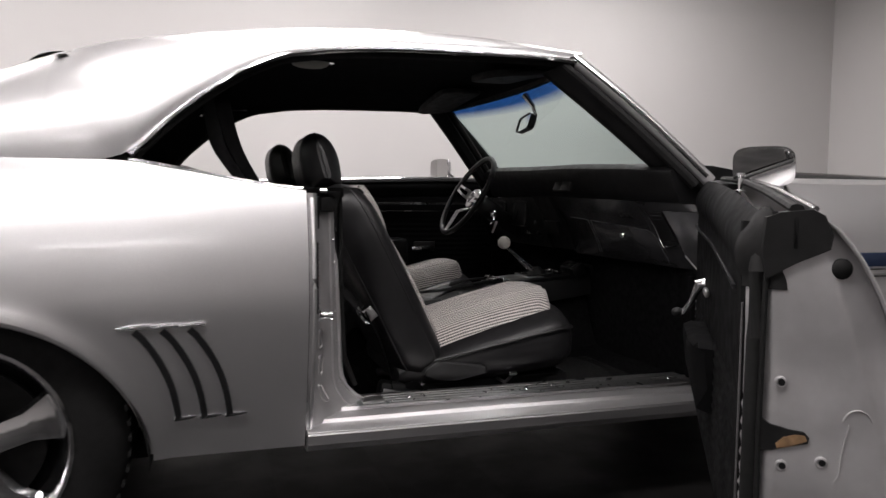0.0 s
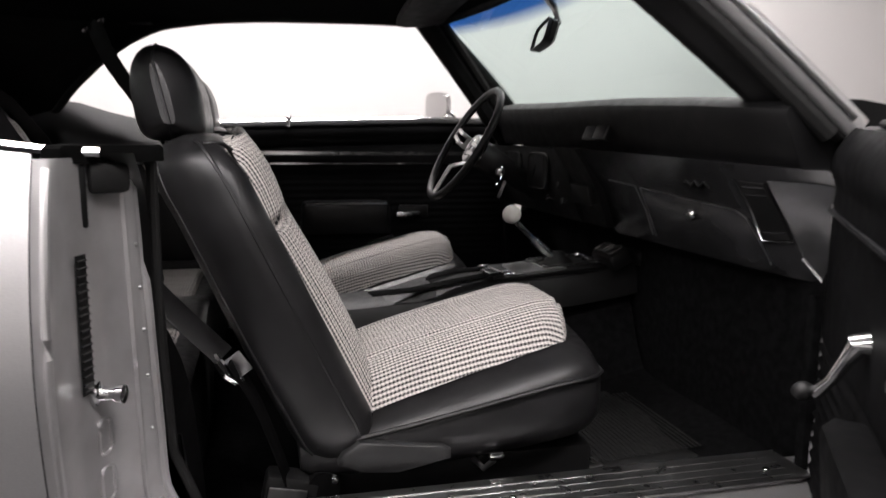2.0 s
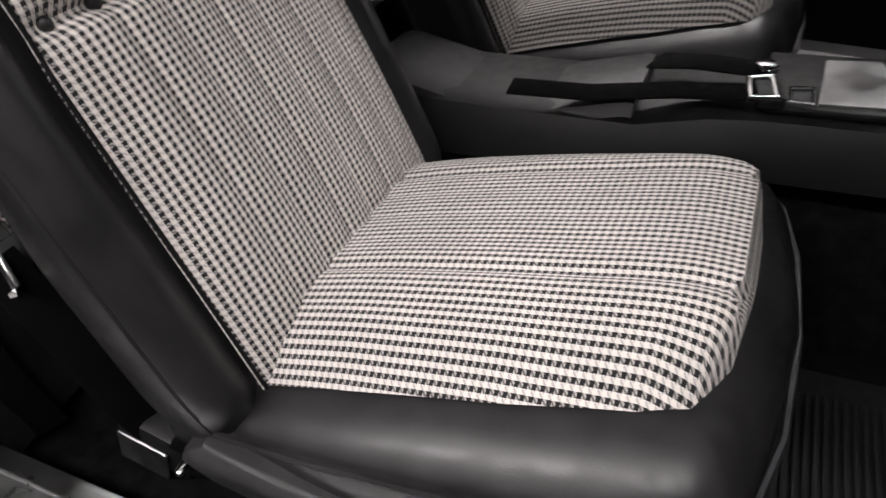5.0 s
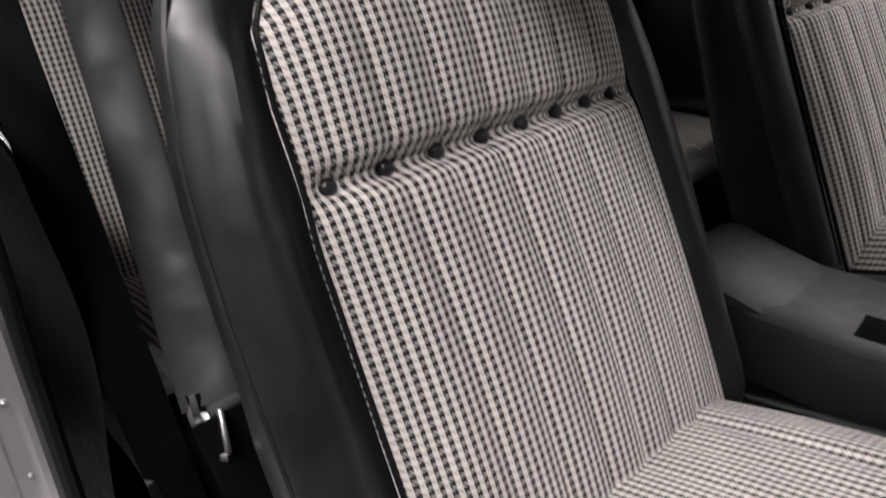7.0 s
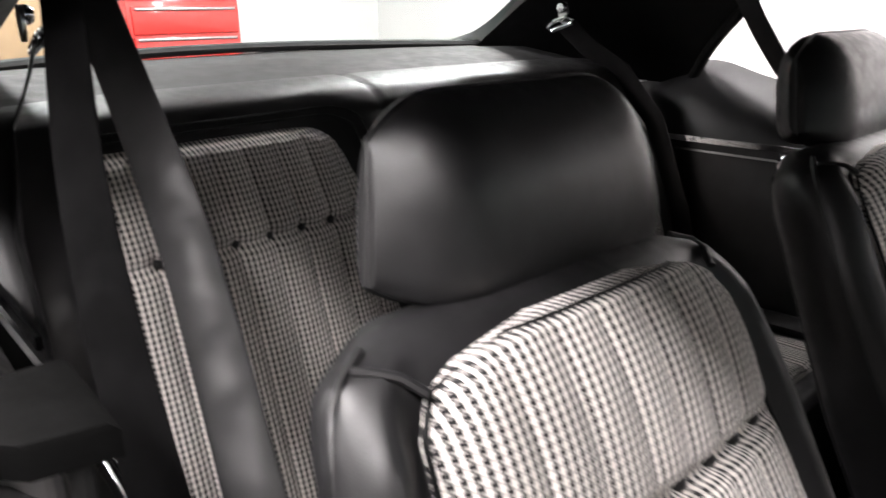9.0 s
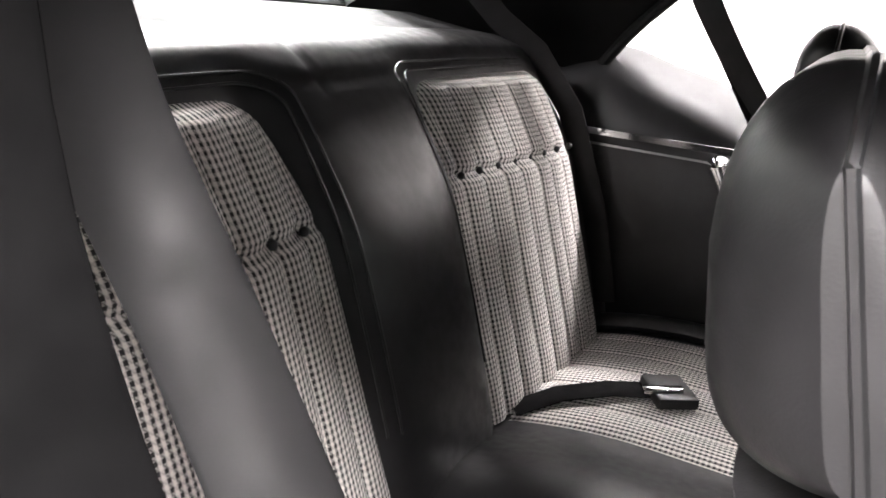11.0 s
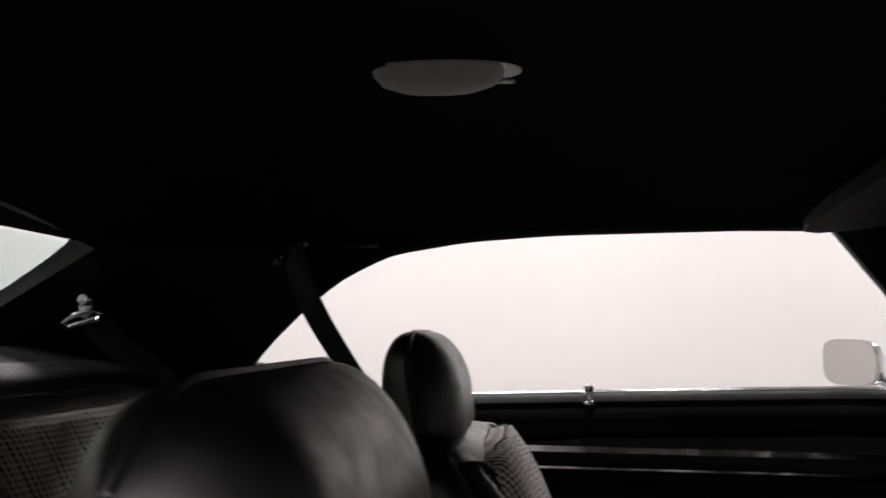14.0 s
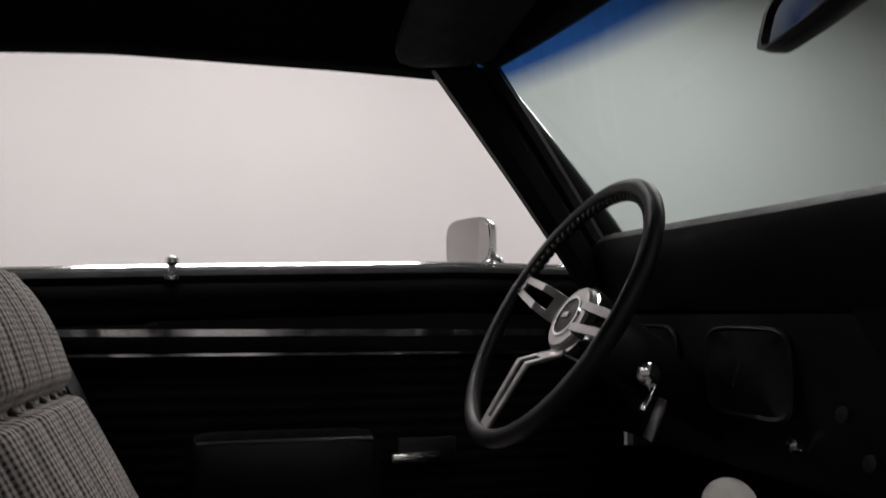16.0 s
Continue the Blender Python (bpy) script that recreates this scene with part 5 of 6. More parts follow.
part("lock_knob", lathe([(0.012, 0), (0.012, 0.004), (0.0045, 0.006), (0.0045, 0.028), (0.009, 0.032), (0.009, 0.038), (0, 0.039)], (0.62, -0.012, 0.585), (0, 0, 1), 12), CHROME, pd)
mirror_head("door_mirror", (1.017, -1.097, 0.815), (-0.80, -0.60, 9.0), "small chrome mirror on the open passenger door")

# ---- dashboard ----
dash = thing("dashboard", (1.1, 0, 0.55), "black padded dashboard with glove box and instrument cluster", "dashboard")
PADP = [(1.30, 0.890), (1.12, 0.916), (1.040, 0.914), (1.000, 0.907), (0.986, 0.897), (0.984, 0.884), (0.998, 0.850), (1.016, 0.808), (1.024, 0.799), (1.06, 0.797), (1.15, 0.79), (1.28, 0.80)]


def dash_bow(y, x, z):
    """The pad curves away at its ends."""
    e = max(0, abs(y) - 0.55) / 0.15
    return (x + 0.05 * e * e + 0.015 * (y / 0.7) ** 2, y, z - 0.006 * e + smooth([(-0.65, -0.018), (-0.2, 0.0), (0.15, 0.005), (0.6, 0.018)], y, 0.1) * max(0.0, (z - 0.62) / 0.29))


DYS = [-0.70 + 1.4 * i / 36 for i in range(37)]
part("pad", extrude(PADP, DYS, scale=dash_bow), VINYL_SOFT, dash)
LOWP = [(0.995, 0.800), (1.035, 0.745), (1.062, 0.710), (1.082, 0.660), (1.100, 0.612), (1.112, 0.598), (1.20, 0.60), (1.20, 0.800)]
part("lower_panel", extrude(LOWP, [-0.745 + 0.690 * i / 12 for i in range(13)], scale=dash_bow), SATIN, dash)
part("radio_housing", extrude([(0.984, 0.802), (1.022, 0.745), (1.048, 0.70), (1.078, 0.612), (1.20, 0.61), (1.20, 0.80)], [-0.062, -0.058, 0.066, 0.070], scale=dash_bow), PLASTIC, dash)
def dash_face(y, z, d=0.0):
    """A place on the lower panel, d proud of it."""
    x = lerp([(0.598, 1.112), (0.612, 1.100), (0.660, 1.082), (0.710, 1.062), (0.745, 1.035), (0.800, 0.995)], z)
    return Vector(dash_bow(y, x - d, z))


def plate(outline, d0, d1):
    """A flat piece lying on the lower panel, from its corners."""
    return loft([[dash_face(y, z, d0) for y, z in outline], [dash_face(y, z, d1) for y, z in outline], [dash_face(y + (sum(p[0] for p in outline) / len(outline) - y) * 0.02, z + (sum(p[1] for p in outline) / len(outline) - z) * 0.02, d1 + 0.001) for y, z in outline]])


GLOVE = [(-0.262, 0.724), (-0.40, 0.718), (-0.565, 0.710), (-0.588, 0.698), (-0.600, 0.660), (-0.612, 0.612), (-0.42, 0.614), (-0.262, 0.616), (-0.260, 0.66)]
gb = part("glove_box_door", plate(GLOVE, -0.004, 0.003), SATIN, dash)
part("door_rim", tube([dash_face(y, z, 0.0035) for y, z in ((-0.262, 0.618), (-0.260, 0.675), (-0.262, 0.724), (-0.40, 0.7185), (-0.563, 0.7105), (-0.587, 0.6985), (-0.600, 0.66), (-0.612, 0.616))], 0.0008, 5), STEEL, gb)
gl_ = part("glove_lock", lathe([(0.0115, 0), (0.0115, 0.006), (0.009, 0.009), (0.0075, 0.009), (0.0075, 0.006)], (1.074, -0.430, 0.684), (-1, 0, -0.42), 18), CHROME, gb)
part("lock_barrel", lathe([(0.0072, 0.002), (0.0072, 0.011), (0.005, 0.012), (0, 0.012)], (1.074, -0.430, 0.684), (-1, 0, -0.42), 14), STEEL, gl_)
part("name_script", tube([dash_face(-0.455 - 0.009 * i, 0.752 + 0.006 * math.sin(i * 2.1), 0.002) for i in range(9)], 0.0022, 5), PLASTIC, gb, "small dark script on the panel")
part("panel_groove", tube([dash_face(y, z, 0.001) for y, z in ((-0.125, 0.731), (-0.19, 0.729), (-0.240, 0.726), (-0.243, 0.675), (-0.245, 0.618))], 0.0008, 5), STEEL, dash)
# slanted end vent by the door and the bright edged end panel
VENT = [(-0.612, 0.770), (-0.655, 0.770), (-0.656, 0.671), (-0.612, 0.664)]
ov = part("side_vent", plate(VENT, -0.003, 0.002), PLASTIC, dash)
for k in range(7):
    q = 0.10 + 0.13 * k
    a, b = Vector((*VENT[0], 0)).lerp(Vector((*VENT[3], 0)), q), Vector((*VENT[1], 0)).lerp(Vector((*VENT[2], 0)), q)
    part("vane", tube([dash_face(a.x - 0.004, a.y, 0.004), dash_face(b.x + 0.004, b.y, 0.004)], 0.0022, 5), SATIN, ov)
part("vent_rim", tube([dash_face(y, z, 0.004) for y, z in ((-0.606, 0.774), (-0.606, 0.722), (-0.607, 0.662), (-0.640, 0.664), (-0.660, 0.668))], 0.0022, 6), CHROME, ov)
END = [(-0.664, 0.776), (-0.715, 0.776), (-0.750, 0.774), (-0.750, 0.735), (-0.744, 0.700), (-0.722, 0.640), (-0.698, 0.597), (-0.684, 0.600), (-0.668, 0.640), (-0.660, 0.700)]
ep = part("end_panel", plate(END, -0.002, 0.004), END_SATIN, dash, "lighter satin end panel")
part("end_bead", tube([dash_face(y, z, 0.005) for y, z in END[2:9]], 0.0024, 6), STEEL, ep)
# upper vent in the pad
uv_ = part("pad_vent", rbox((1.000, -0.155, 0.842), (0.014, 0.120, 0.044), 0.004, (0, 22, 0)), PLASTIC, dash)
for k in range(2):
    part("vane", rbox((0.9935, -0.182 + 0.054 * k, 0.840), (0.006, 0.046, 0.030), 0.002, (0, 22, 0)), VINYL_SOFT, uv_)
# instrument panel before the driver
part("instrument_panel", extrude([(1.018, 0.800), (1.03, 0.70), (1.06, 0.625), (1.075, 0.61), (1.20, 0.61), (1.20, 0.800)], [0.06 + 0.63 * i / 10 for i in range(11)]), PLASTIC, dash)
for y in (0.26, 0.47):
    ga = part("gauge", loft([[(1.022 - d, y + a * s, 0.735 + b * s) for a, b in sell(0.075, 0.052, 5, 32)] for d, s in ((0.0, 1.0), (0.004, 1.0), (0.006, 0.95), (0.002, 0.88), (0.001, 0.5))]), PLASTIC, dash)
    part("needle", rbox((1.014, y + 0.01, 0.735), (0.002, 0.003, 0.035), 0.0008, (25, 0, 0)), SATIN, ga)
for y, z in ((0.13, 0.70), (0.60, 0.70), (0.10, 0.66)):
    part("knob", lathe([(0.005, 0), (0.005, 0.010), (0.009, 0.012), (0.008, 0.020), (0, 0.021)], (1.045, y, z), (-1, 0, 0.25), 14), PLASTIC, dash)
part("light_knob", lathe([(0.005, 0), (0.005, 0.010), (0.009, 0.012), (0.008, 0.020), (0, 0.021)], (1.045, 0.20, 0.66), (-1, 0, 0.25), 14), CHROME, dash)
part("radio", rbox((1.045, 0.04, 0.69), (0.02, 0.17, 0.05), 0.003, (0, -14, 0)), PLASTIC, dash)

# ---- steering wheel and column ----
HUB = Vector((0.870, 0.368, 0.786))
AX = Vector((-0.857, 0, 0.515)).normalized()
E2 = Vector((0, 1, 0))
E1 = AX.cross(E2).normalized()
sw = thing("steering_wheel", tuple(HUB), "black rimmed three-spoke steering wheel with brushed steel spokes", "steering wheel")
WR = 0.175
rim_pts = [HUB + AX * 0.040 + (E2 * math.cos(a) + E1 * math.sin(a)) * WR for a in [2 * math.pi * k / 56 for k in range(56)]]
part("rim", tube(rim_pts, 0.0108, 12, True), PLASTIC, sw)
for k in range(40):
    a = math.pi * (0.06 + 0.88 * k / 39) + math.pi * (0 if E1.z > 0 else 1)
    part("finger_grip", ball(HUB + AX * 0.038 + (E2 * math.cos(a) + E1 * math.sin(a)) * (WR - 0.0115), 0.0068, 8, 6), PLASTIC, sw)
UPW = E1 if E1.z > 0 else -E1
for ang in (-84, 14, 188):
    d = E2 * math.cos(radians(ang)) + UPW * math.sin(radians(ang))
    sd = AX.cross(d)
    lift = lambda r: 0.010 + 0.030 * max(0.0, min(1.0, (r - 0.046) / 0.030))
    sp = part("spoke", ribbon([HUB + AX * lift(r) + d * r for r in (0.036, 0.046, 0.054, 0.062)], 0.040, 0.0042, tuple(sd)), BRUSHED, sw, "brushed steel slotted spoke")
    for off in (-1, 1):
        part("spoke_rail", ribbon([HUB + AX * lift(r) + d * r + sd * off * (0.0145 - 0.004 * (r - 0.064) / 0.09) for r in (0.057, 0.066, 0.076, 0.095, 0.12, 0.158)], 0.0105, 0.0042, tuple(sd)), BRUSHED, sp)
    part("spoke_foot", ribbon([HUB + AX * lift(r) + d * r for r in (0.152, 0.160, 0.168)], 0.031, 0.0042, tuple(sd)), BRUSHED, sp)
part("hub_plate", lathe([(0.046, -0.012), (0.048, 0.002), (0.048, 0.010), (0.040, 0.013)], HUB, tuple(AX), 36), CHROME, sw)
hb = part("horn_button", lathe([(0.043, 0.010), (0.043, 0.017), (0.040, 0.020), (0.027, 0.021)], HUB, tuple(AX), 36), BRUSHED, sw)
part("horn_ring", lathe([(0.0285, 0.019), (0.0275, 0.0235), (0.025, 0.0235), (0.024, 0.019)], HUB, tuple(AX), 32), CHROME, hb)
part("horn_centre", lathe([(0.0255, 0.018), (0.0255, 0.0205), (0.020, 0.0225), (0.0, 0.0235)], HUB, tuple(AX), 28), PLASTIC, hb)
part("emblem", rbox(HUB + AX * 0.0245, (0.003, 0.016, 0.008), 0.001, (0, 31, 0)), BRUSHED, hb)
col = thing("steering_column", tuple(HUB - AX * 0.1), "black steering column with chrome stalk and keys", "steering column")
part("tube", lathe([(0.030, -0.30), (0.032, -0.12), (0.040, -0.11), (0.042, -0.02), (0.030, -0.005)], HUB, tuple(AX), 24), PLASTIC, col)
part("turn_stalk", tube([HUB - AX * 0.04, HUB - AX * 0.05 + E2 * 0.08, HUB - AX * 0.045 + E2 * 0.15], 0.004, 8), CHROME, col)
kp = HUB - AX * 0.07 + Vector((0, -0.045, -0.02))
key = part("ignition_key", lathe([(0.014, 0), (0.014, 0.012), (0.010, 0.014), (0, 0.015)], kp, (-0.3, -1, 0), 16), CHROME, col)
part("key_fob", rbox(kp + Vector((0, -0.02, -0.05)), (0.006, 0.018, 0.05), 0.002, (8, 20, 0)), STEEL, key)
part("key_fob", rbox(kp + Vector((-0.01, -0.02, -0.025)), (0.004, 0.014, 0.035), 0.002, (-12, 35, 0)), CHROME, key)

# ---- console, shifter ----
con = thing("centre_console", (0.7, 0.02, 0.25), "long black moulded floor console with bright shifter plate", "console")


def con_ring(x, zt, hw):
    return [(x, 0.022 + a, z) for a, z in ((-hw - 0.004, zt - 0.075), (-hw, zt - 0.03), (-hw + 0.012, zt - 0.006), (-hw + 0.03, zt), (hw - 0.03, zt), (hw - 0.012, zt - 0.006), (hw, zt - 0.03), (hw + 0.004, zt - 0.075))]


part("body", loft([con_ring(x, z, h) for x, z, h in ((0.26, 0.41, 0.085), (0.28, 0.435, 0.095), (0.50, 0.445, 0.098), (0.66, 0.455, 0.10), (0.74, 0.478, 0.10), (0.80, 0.487, 0.10), (0.98, 0.500, 0.10), (1.10, 0.515, 0.098), (1.16, 0.525, 0.095), (1.24, 0.53, 0.09))]), PLASTIC, con)
part("lid", loft([[(x, 0.022 + a, z) for a, z in ((-0.085, zt), (-0.078, zt + 0.016), (-0.05, zt + 0.022), (0.05, zt + 0.022), (0.078, zt + 0.016), (0.085, zt))] for x, zt in ((0.285, 0.437), (0.30, 0.440), (0.48, 0.408), (0.645, 0.456), (0.655, 0.455))]), VINYL, con)
pl = part("shifter_plate", rbox((0.945, 0.022, 0.503), (0.30, 0.160, 0.010), 0.004, (0, -4.2, 0)), PLASTIC, con)
part("plate_insert", loft([[(x, y, 0.503 + 0.073 * (x - 0.945) + h) for x, y in ((0.858, 0.075), (0.918, 0.082), (0.926, 0.040), (0.965, -0.028), (0.985, -0.045), (0.852, -0.050))] for h in (0.0, 0.0085)]), STEEL, pl, "satin grey shifter insert")
part("shifter_rim", tube([(0.930, -0.030, 0.512), (0.930, 0.085, 0.512), (1.080, 0.095, 0.523), (1.080, -0.035, 0.523)], 0.0045, 8, True), CHROME, pl)
part("side_bezel", tube([(0.822, -0.050, 0.501), (0.822, -0.012, 0.501), (0.846, -0.010, 0.503), (0.846, -0.052, 0.503)], 0.003, 8, True), CHROME, pl)
part("slot_bar", rbox((0.965, 0.070, 0.513), (0.055, 0.006, 0.006), 0.002, (0, -4.2, 0)), CHROME, pl)
part("slot_clip", rbox((1.060, 0.000, 0.526), (0.022, 0.028, 0.012), 0.004, (0, -4.2, 20)), CHROME, pl)
part("slot_clip", rbox((1.060, 0.060, 0.526), (0.018, 0.018, 0.014), 0.005, (0, -4.2, -15)), CHROME, pl)
part("shifter_boot", lathe([(0.045, 0), (0.04, 0.006), (0.03, 0.018), (0.022, 0.024), (0.016, 0.034), (0.010, 0.036)], (0.995, 0.035, 0.506), (0, 0.1, 1), 20), RUBBER, con)
sh = thing("gear_shifter", (0.995, 0.045, 0.515), "chrome gear lever with a white ball knob", "gear lever")
A, B = Vector((0.988, 0.020, 0.515)), Vector((0.912, 0.120, 0.606))
part("lever", tube([A, A.lerp(B, 0.3), A.lerp(B, 0.7), B], [0.010, 0.0095, 0.0070, 0.0070], 12), CHROME, sh)
for k in range(7):
    p = A.lerp(B, 0.22 + 0.055 * k)
    part("ridge", lathe([(0.009, -0.0030), (0.0125, -0.001), (0.0125, 0.001), (0.009, 0.0030)], p, tuple(B - A), 14), CHROME, sh)
part("ball_knob", ball((0.902, 0.132, 0.627), 0.0245, 24, 16), IVORY, sh)
gp = thing("gauge_pack", (1.10, 0.02, 0.55), "console gauges in small bright housings", "gauge")
for gx, gz in ((1.105, 0.548), (1.175, 0.556)):
    gh = part("gauge_housing", rbox((gx, -0.040, gz - 0.012), (0.052, 0.105, 0.040), 0.006, (0, -28, 0)), PLASTIC, gp)
    for gy in (-0.066, -0.016):
        part("gauge_glass", rbox((gx - 0.010, gy, gz + 0.008), (0.030, 0.034, 0.003), 0.001, (0, -28, 0)), SATIN, gh)
        part("gauge_rim", tube([(gx - 0.010 + 0.015 * a - 0.002, gy + 0.018 * b, gz + 0.010 + 0.008 * a) for a, b in ((-1, -1), (-1, 1), (1, 1), (1, -1))], 0.0022, 6, True), CHROME, gh)
ab = thing("lap_belt", (0.80, -0.05, 0.50), "black lap belt webbing with chrome buckle lying on the console", "seat belt")
part("webbing", ribbon([(0.50, -0.06, 0.470), (0.60, -0.05, 0.474), (0.70, -0.03, 0.486), (0.78, -0.04, 0.500)], 0.046, 0.004, (0, 1, 0)), BELT_BLACK, ab)
part("webbing", ribbon([(0.66, 0.06, 0.480), (0.72, 0.03, 0.500), (0.79, 0.02, 0.505)], 0.046, 0.004, (0, 1, 0)), BELT_BLACK, ab)
bu = part("buckle", rbox((0.800, -0.040, 0.503), (0.030, 0.052, 0.014), 0.004, (0, -6, 10)), PLASTIC, ab)
part("buckle_frame", tube([(0.782, -0.070, 0.507), (0.776, -0.018, 0.508), (0.800, -0.012, 0.511), (0.808, -0.066, 0.510)], 0.0042, 8, True), CHROME, bu)
part("buckle_tip", rbox((0.792, 0.012, 0.512), (0.022, 0.022, 0.012), 0.004, (0, -6, 30)), CHROME, bu)

# ---- belts, lamp, mirror, visors, fittings ----


def shoulder_belt(sgn):
    b = thing("shoulder_belt", (-0.14, sgn * 0.60, 1.12), "dark grey shoulder belt hanging from roof rail, chrome tongue", "seat belt", "shoulder belts")
    y, dx = sgn * (0.606 if sgn > 0 else 0.586), 0.0 if sgn > 0 else -0.024
    if sgn < 0:
        main = [(-0.170, 0.560, 1.128), (-0.165, 0.540, 1.030), (-0.152, 0.519, 0.925), (-0.105, 0.516, 0.845), (-0.040, 0.526, 0.760), (0.045, 0.546, 0.670), (0.125, 0.566, 0.580), (0.205, 0.584, 0.500)]
        rear = [(-0.165, 0.565, 1.125), (-0.143, 0.573, 1.030), (-0.108, 0.590, 0.900), (-0.030, 0.606, 0.770), (0.065, 0.616, 0.640), (0.135, 0.618, 0.500), (0.155, 0.605, 0.350), (0.160, 0.585, 0.240)]
    else:
        main = [(-0.170, 0.560, 1.128), (-0.132, 0.562, 1.030), (-0.062, 0.566, 0.920), (0.018, 0.575, 0.815), (0.075, 0.590, 0.740), (0.135, 0.606, 0.660), (0.185, 0.608, 0.580), (0.225, 0.606, 0.515)]
        rear = [(-0.165, 0.565, 1.125), (-0.137, 0.575, 1.030), (-0.055, 0.585, 0.900), (0.030, 0.600, 0.750), (0.075, 0.622, 0.590), (0.105, 0.618, 0.450), (0.130, 0.600, 0.300), (0.150, 0.580, 0.240)]
    turn = (0.4, 0.6, 1.0, 1.5, 1.6, 1.6, 1.6, 1.6) if sgn < 0 else (0.35, 0.42, 0.6, 0.85, 1.1, 1.3, 1.45, 1.5)
    part("webbing", ribbon(glide([(p, sgn * q, r) for p, q, r in main], 4), 0.048, 0.003, glide([(1, -sgn * k, 0.3) for k in turn], 4)), BELT, b)
    part("webbing", ribbon(glide([(p, sgn * q, r) for p, q, r in rear], 4), 0.044, 0.003, glide([(1, -sgn * k, 0.3) for k in turn], 4)), BELT_BLACK, b)
    part("lower_webbing", ribbon(glide([(0.238 + dx, y, 0.494), (0.275 + dx, y - sgn * 0.006, 0.42), (0.306 + dx, sgn * 0.570, 0.33), (0.318 + dx, sgn * 0.560, 0.285)], 4), 0.040, 0.003, (0.25, -sgn, 0.1)), BELT_BLACK, b)
    bk = part("buckle", rbox((0.247 + dx, y, 0.484), (0.034, 0.005, 0.036), 0.002, (0, 52, sgn * 20)), STEEL, b)
    part("tongue", tube([(0.216 + dx, y + sgn * 0.006, 0.506), (0.222 + dx, y + sgn * 0.008, 0.491), (0.232 + dx, y + sgn * 0.008, 0.474), (0.246 + dx, y + sgn * 0.006, 0.462), (0.256 + dx, y + sgn * 0.002, 0.464)], [0.006, 0.008, 0.008, 0.007, 0.004], 8), CHROME, bk)
    part("hook", tube([(-0.200, sgn * 0.560, 1.098), (-0.192, sgn * 0.560, 1.104), (-0.182, sgn * 0.560, 1.111)], [0.006, 0.009, 0.007], 8), CHROME, b)
    part("hook", tube([(-0.158, sgn * 0.560, 1.126), (-0.150, sgn * 0.560, 1.132), (-0.140, sgn * 0.560, 1.138)], [0.007, 0.010, 0.008], 8), CHROME, b)
    return b


for sgn in (-1, 1):
    shoulder_belt(sgn)
    an = thing("rear_belt", (-0.51, sgn * 0.52, 1.02), "dark rear shoulder belt with chrome anchor on the sail panel", "seat belt", "rear belts")
    part("anchor", loft([[(-0.510 + a + 0.10 * (d - 0.012), sgn * (0.516 + d), 1.020 + b) for a, b in sell(0.011, 0.022, 2.6, 16)] for d in (-0.002, 0.003)]), STEEL, an)
    part("bolt", lathe([(0.012, 0), (0.012, 0.007), (0.009, 0.011), (0, 0.012)], (-0.510, sgn * 0.514, 1.030), (0, -sgn, 0), 12), CHROME, an)
    part("loop", tube([(-0.540, sgn * 0.503, 0.990), (-0.528, sgn * 0.500, 1.000), (-0.510, sgn * 0.500, 1.006), (-0.486, sgn * 0.500, 1.012), (-0.474, sgn * 0.503, 1.006), (-0.482, sgn * 0.505, 0.998), (-0.510, sgn * 0.506, 0.990), (-0.532, sgn * 0.506, 0.984)], 0.005, 8, True), CHROME, an)
    part("webbing", ribbon([(-0.50, sgn * 0.508, 0.998), (-0.46, sgn * 0.535, 0.95), (-0.40, sgn * 0.575, 0.90), (-0.33, sgn * 0.600, 0.80), (-0.26, sgn * 0.605, 0.62), (-0.215, sgn * 0.60, 0.45)], 0.046, 0.003, (1, 0, 0.6)), BELT, an)

rl_ = thing("rear_lap_belt", (0.0, 0.35, 0.44), "black lap belt with chrome buckle lying on the rear seat", "seat belt")
part("webbing", ribbon([(-0.225, 0.195, 0.412), (-0.17, 0.235, 0.437), (-0.11, 0.275, 0.447), (-0.05, 0.30, 0.453)], 0.046, 0.004, (-0.5, 1, 0)), BELT_BLACK, rl_)
part("buckle", rbox((-0.028, 0.302, 0.457), (0.062, 0.078, 0.018), 0.005, (0, 0, 34)), PLASTIC, rl_)
part("buckle_button", rbox((-0.034, 0.283, 0.467), (0.060, 0.014, 0.010), 0.003, (0, 0, 34)), CHROME, rl_)

dome = thing("dome_light", (0.150, 0.008, 1.232), "oval dome light with frosted lens and chrome base", "ceiling lamp")
part("lens", loft([[(0.150 + a * s, 0.008 + b * s, z + 0.005) for a, b in sell(0.066, 0.028, 2.4, 36)] for s, z in ((1.0, 1.238), (1.0, 1.233), (0.96, 1.224), (0.84, 1.215), (0.58, 1.209), (0.2, 1.206))]), LENS, dome)
part("base", loft([[(0.150 + a * s, 0.008 + b * s, z + 0.005) for a, b in sell(0.082, 0.034, 2.2, 36)] for s, z in ((0.9, 1.246), (1.0, 1.236), (0.98, 1.227))]), CHROME, dome)
for dx in (-0.010, 0.062):
    part("lens_clip", rbox((0.150 + dx, 0.036, 1.235), (0.026, 0.008, 0.012), 0.003), CHROME, dome)

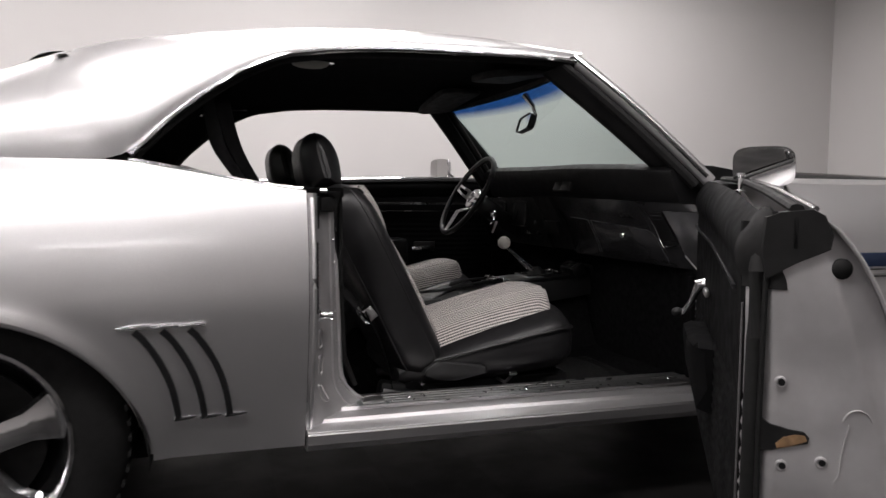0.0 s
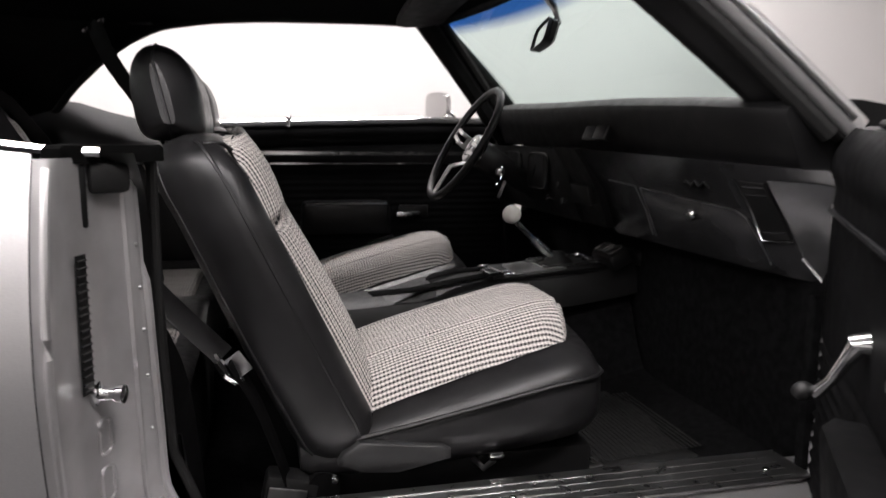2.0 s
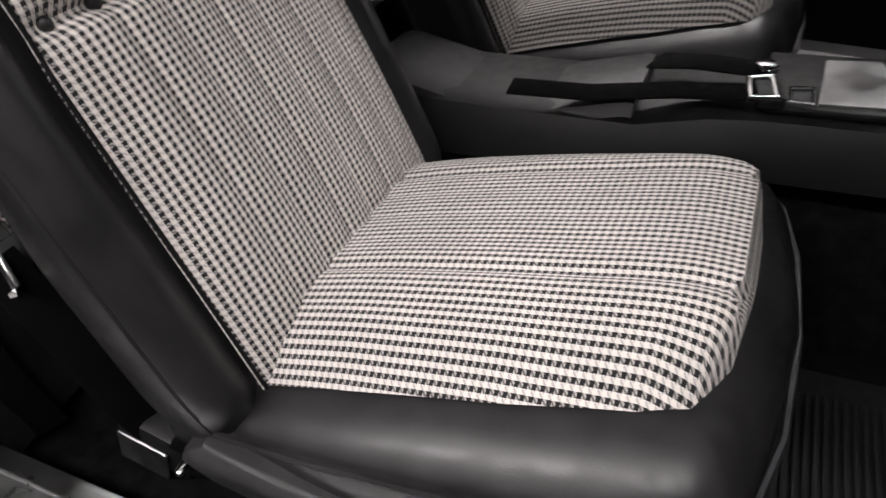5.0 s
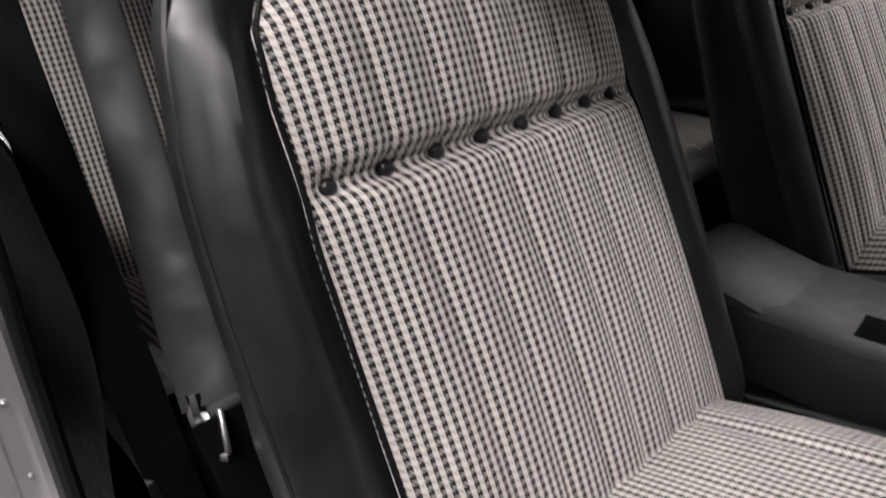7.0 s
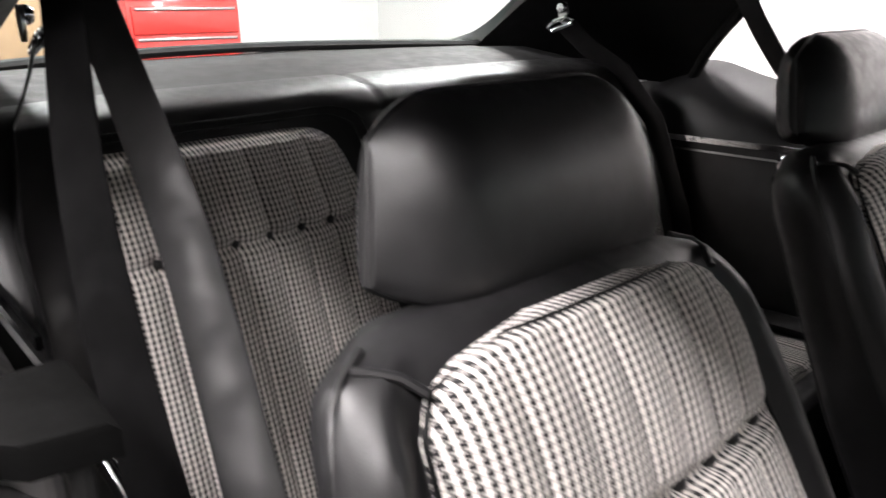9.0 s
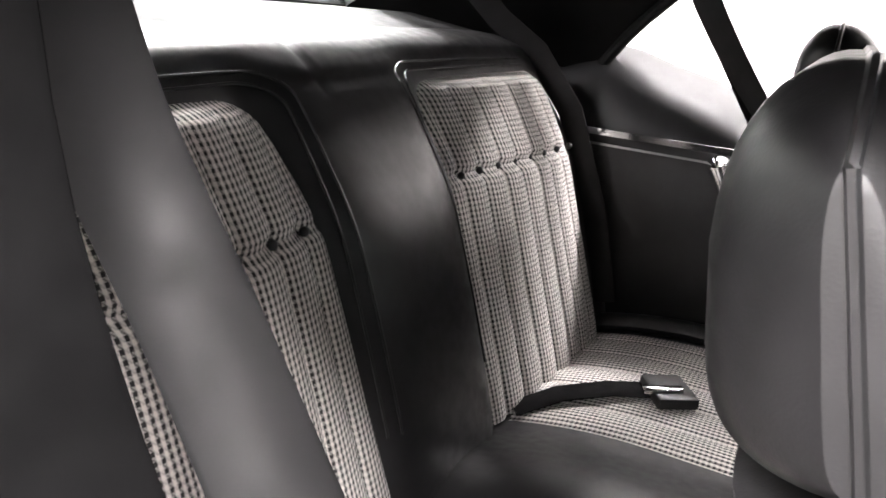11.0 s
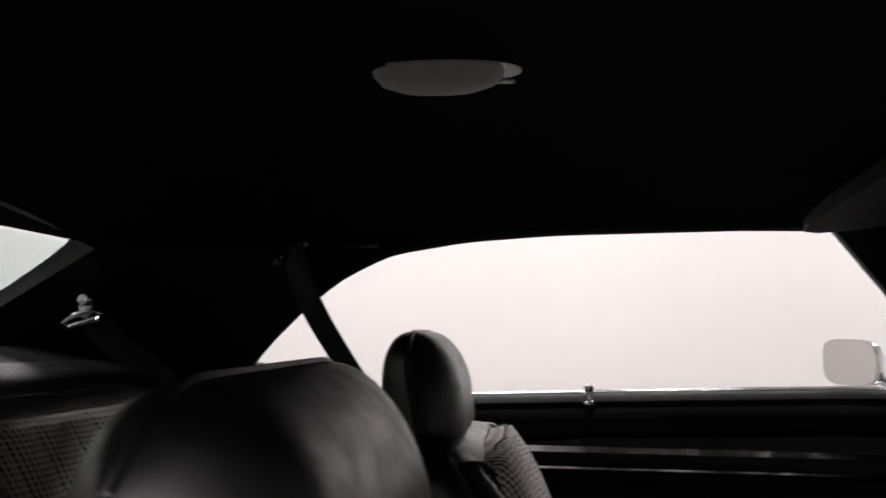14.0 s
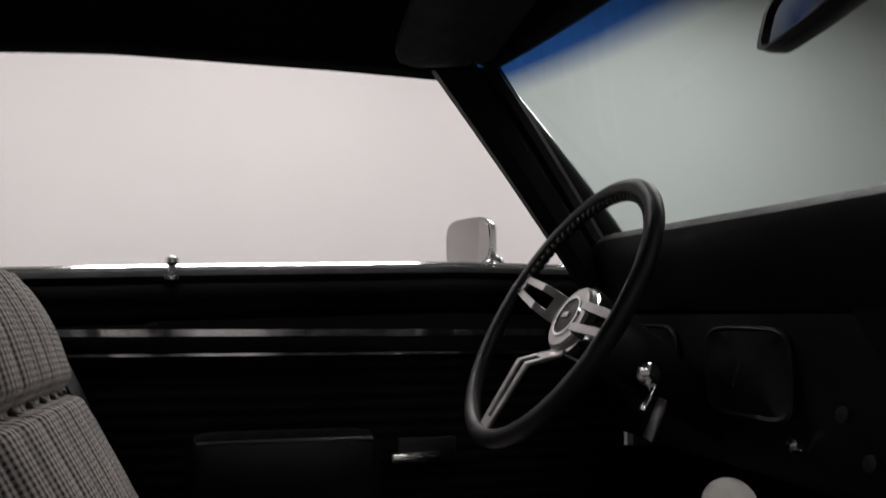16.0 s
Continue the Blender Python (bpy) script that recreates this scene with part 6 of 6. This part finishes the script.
rv = thing("rear_view_mirror", (0.93, -0.03, 1.12), "rear view mirror with chrome bracket below the header", "car mirror")
part("bracket", tube([(0.90, -0.03, 1.165), (0.935, -0.032, 1.125), (0.945, -0.035, 1.09), (0.932, -0.03, 1.070)], [0.012, 0.008, 0.007, 0.007], 8), CHROME, rv)
def mirror_ring(d, s):
    return [(0.918 + a * s * 0.225 + b * s * 0.27 + d * 0.94, 0.0 + a * s * 0.974 - d * 0.22, 1.066 + b * s * 0.963 - 0.27 * d) for a, b in sell(0.118, 0.030, 5, 36)]


part("head", loft([mirror_ring(d, s) for d, s in ((0.0, 0.96), (0.004, 1.0), (0.016, 0.96), (0.024, 0.7))]), PLASTIC, rv)
g = Geo()
for d0, d1, s0, s1 in ((0.002, -0.006, 1.0, 1.0), (-0.006, -0.006, 1.0, 0.93), (-0.006, 0.001, 0.93, 0.93)):
    g.add(*loft([mirror_ring(d0, s0), mirror_ring(d1, s1)], False))
part("rim", g, PLASTIC, rv)
part("mirror_glass", loft([mirror_ring(d, s) for d, s in ((-0.002, 0.925), (0.001, 0.925))]), MIRROR, rv)
for sgn in (-1, 1):
    vz = thing("sun_visor", (0.80, sgn * 0.32, 1.18), "black padded sun visor folded up against the headliner", "sun visor", "sun visors")
    part("pad", loft([[(x, sgn * (0.315 + a), lining_z(x, 0.315 + a) - 0.016 - 0.020 * (0.795 - x) / 0.14 + b) for a, b in sell(0.20 * s, 0.011, 5, 40)] for x, s in ((0.655, 0.80), (0.665, 0.93), (0.69, 1.0), (0.76, 1.0), (0.785, 0.97), (0.795, 0.9))]), VISOR, vz)
    part("pivot", tube([(0.765, sgn * 0.48, 1.158), (0.775, sgn * 0.51, 1.154), (0.79, sgn * 0.53, 1.164)], [0.006, 0.008, 0.010], 8), CHROME, vz)

qc = thing("quarter_window_crank", (-0.06, 0.64, 0.70), "chrome window crank on the driver's side quarter panel", "window crank")
part("base", lathe([(0.022, 0), (0.020, 0.008), (0.014, 0.014), (0.012, 0.022), (0, 0.024)], (-0.060, 0.640, 0.735), (0, -1, 0), 18), CHROME, qc)
part("arm", tube([(-0.060, 0.618, 0.735), (-0.052, 0.612, 0.718), (-0.040, 0.610, 0.695), (-0.026, 0.608, 0.670)], [0.013, 0.010, 0.009, 0.008], 10), CHROME, qc)
part("knob", ball((-0.020, 0.594, 0.660), (0.010, 0.016, 0.010), 12, 8), CHROME, qc)

qp_ = thing("quarter_window_crank", (-0.10, -0.64, 0.66), "chrome window crank on the passenger side quarter panel", "window crank")
part("base", lathe([(0.022, 0), (0.020, 0.008), (0.014, 0.014), (0.012, 0.022), (0, 0.024)], (-0.095, -0.646, 0.672), (0, 1, 0), 18), CHROME, qp_)
part("arm", tube([(-0.095, -0.624, 0.672), (-0.078, -0.618, 0.664), (-0.050, -0.616, 0.648), (-0.018, -0.614, 0.628)], [0.012, 0.009, 0.008, 0.007], 10), CHROME, qp_)
part("knob", ball((-0.013, -0.602, 0.624), (0.010, 0.014, 0.010), 12, 8), CHROME, qp_)

mat_ = thing("floor_mat", (0.92, -0.38, 0.24), "black ribbed rubber floor mat in the passenger footwell", "floor mat")
part("mat", rbox((0.95, -0.38, 0.236), (0.40, 0.40, 0.008), 0.003, (0, -3, 0)), RUBBER, mat_)
for k in range(28):
    part("rib", rbox((0.80 + 0.0095 * k, -0.38, 0.2425 + 0.0005 * k), (0.004, 0.30, 0.0015), 0.0005, (0, -3, 0)), RUBBER, mat_)
for sgn in (-1, 1):
    rt = thing("belt_retractor", (0.3, sgn * 0.551, 0.23), "black belt retractor box on the carpet behind the seat", "belt retractor", "belt retractors")
    part("case", rbox((0.3, sgn * 0.551, 0.262), (0.09, 0.05, 0.06), 0.010, (0, 12, 0)), PLASTIC, rt)
    part("spool", lathe([(0.026, -0.024), (0.028, -0.018), (0.028, 0.018), (0.026, 0.024)], (0.3 + 0.05, sgn * 0.551, 0.270), (0, 1, 0), 20), BELT_BLACK, rt)
    part("bracket", rbox((0.3 - 0.01, sgn * (0.551 + 0.028), 0.255), (0.06, 0.004, 0.045), 0.002, (0, 12, 0)), STEEL, rt)
solo("floor_bolt", lathe([(0.014, 0), (0.014, 0.01), (0.008, 0.014), (0, 0.015)], (0.829, -0.468, 0.228), (0, 0, 1), 10), STEEL, (0.829, -0.468, 0.228), "bare steel seat bolt on the carpet", "bolt")

# ---- showroom things behind the car ----
tb = thing("tool_chest", (-5.4, 1.75, GROUND), "red steel tool chest standing by the wall", "tool chest")
part("body", rbox((-5.5, 1.75, 0.58), (0.6, 0.9, 1.22), 0.02), RED, tb)
for k in range(5):
    dr = part("drawer", rbox((-5.19, 1.75, 0.16 + 0.22 * k), (0.03, 0.84, 0.20), 0.008), RED, tb)
    part("pull", rbox((-5.17, 1.75, 0.24 + 0.22 * k), (0.02, 0.80, 0.018), 0.005), STEEL, dr)
part("top_mat", rbox((-5.5, 1.75, 1.20), (0.62, 0.92, 0.02), 0.006), RUBBER, tb)
bx = thing("cardboard_box", (-5.4, 0.35, GROUND), "brown cardboard box stack by the wall", "box")
part("carton", rbox((-5.5, 0.35, 0.35), (0.6, 0.9, 0.76), 0.01), CARD, bx)
part("carton", rbox((-5.5, 0.38, 0.98), (0.55, 0.80, 0.50), 0.01), CARD, bx)
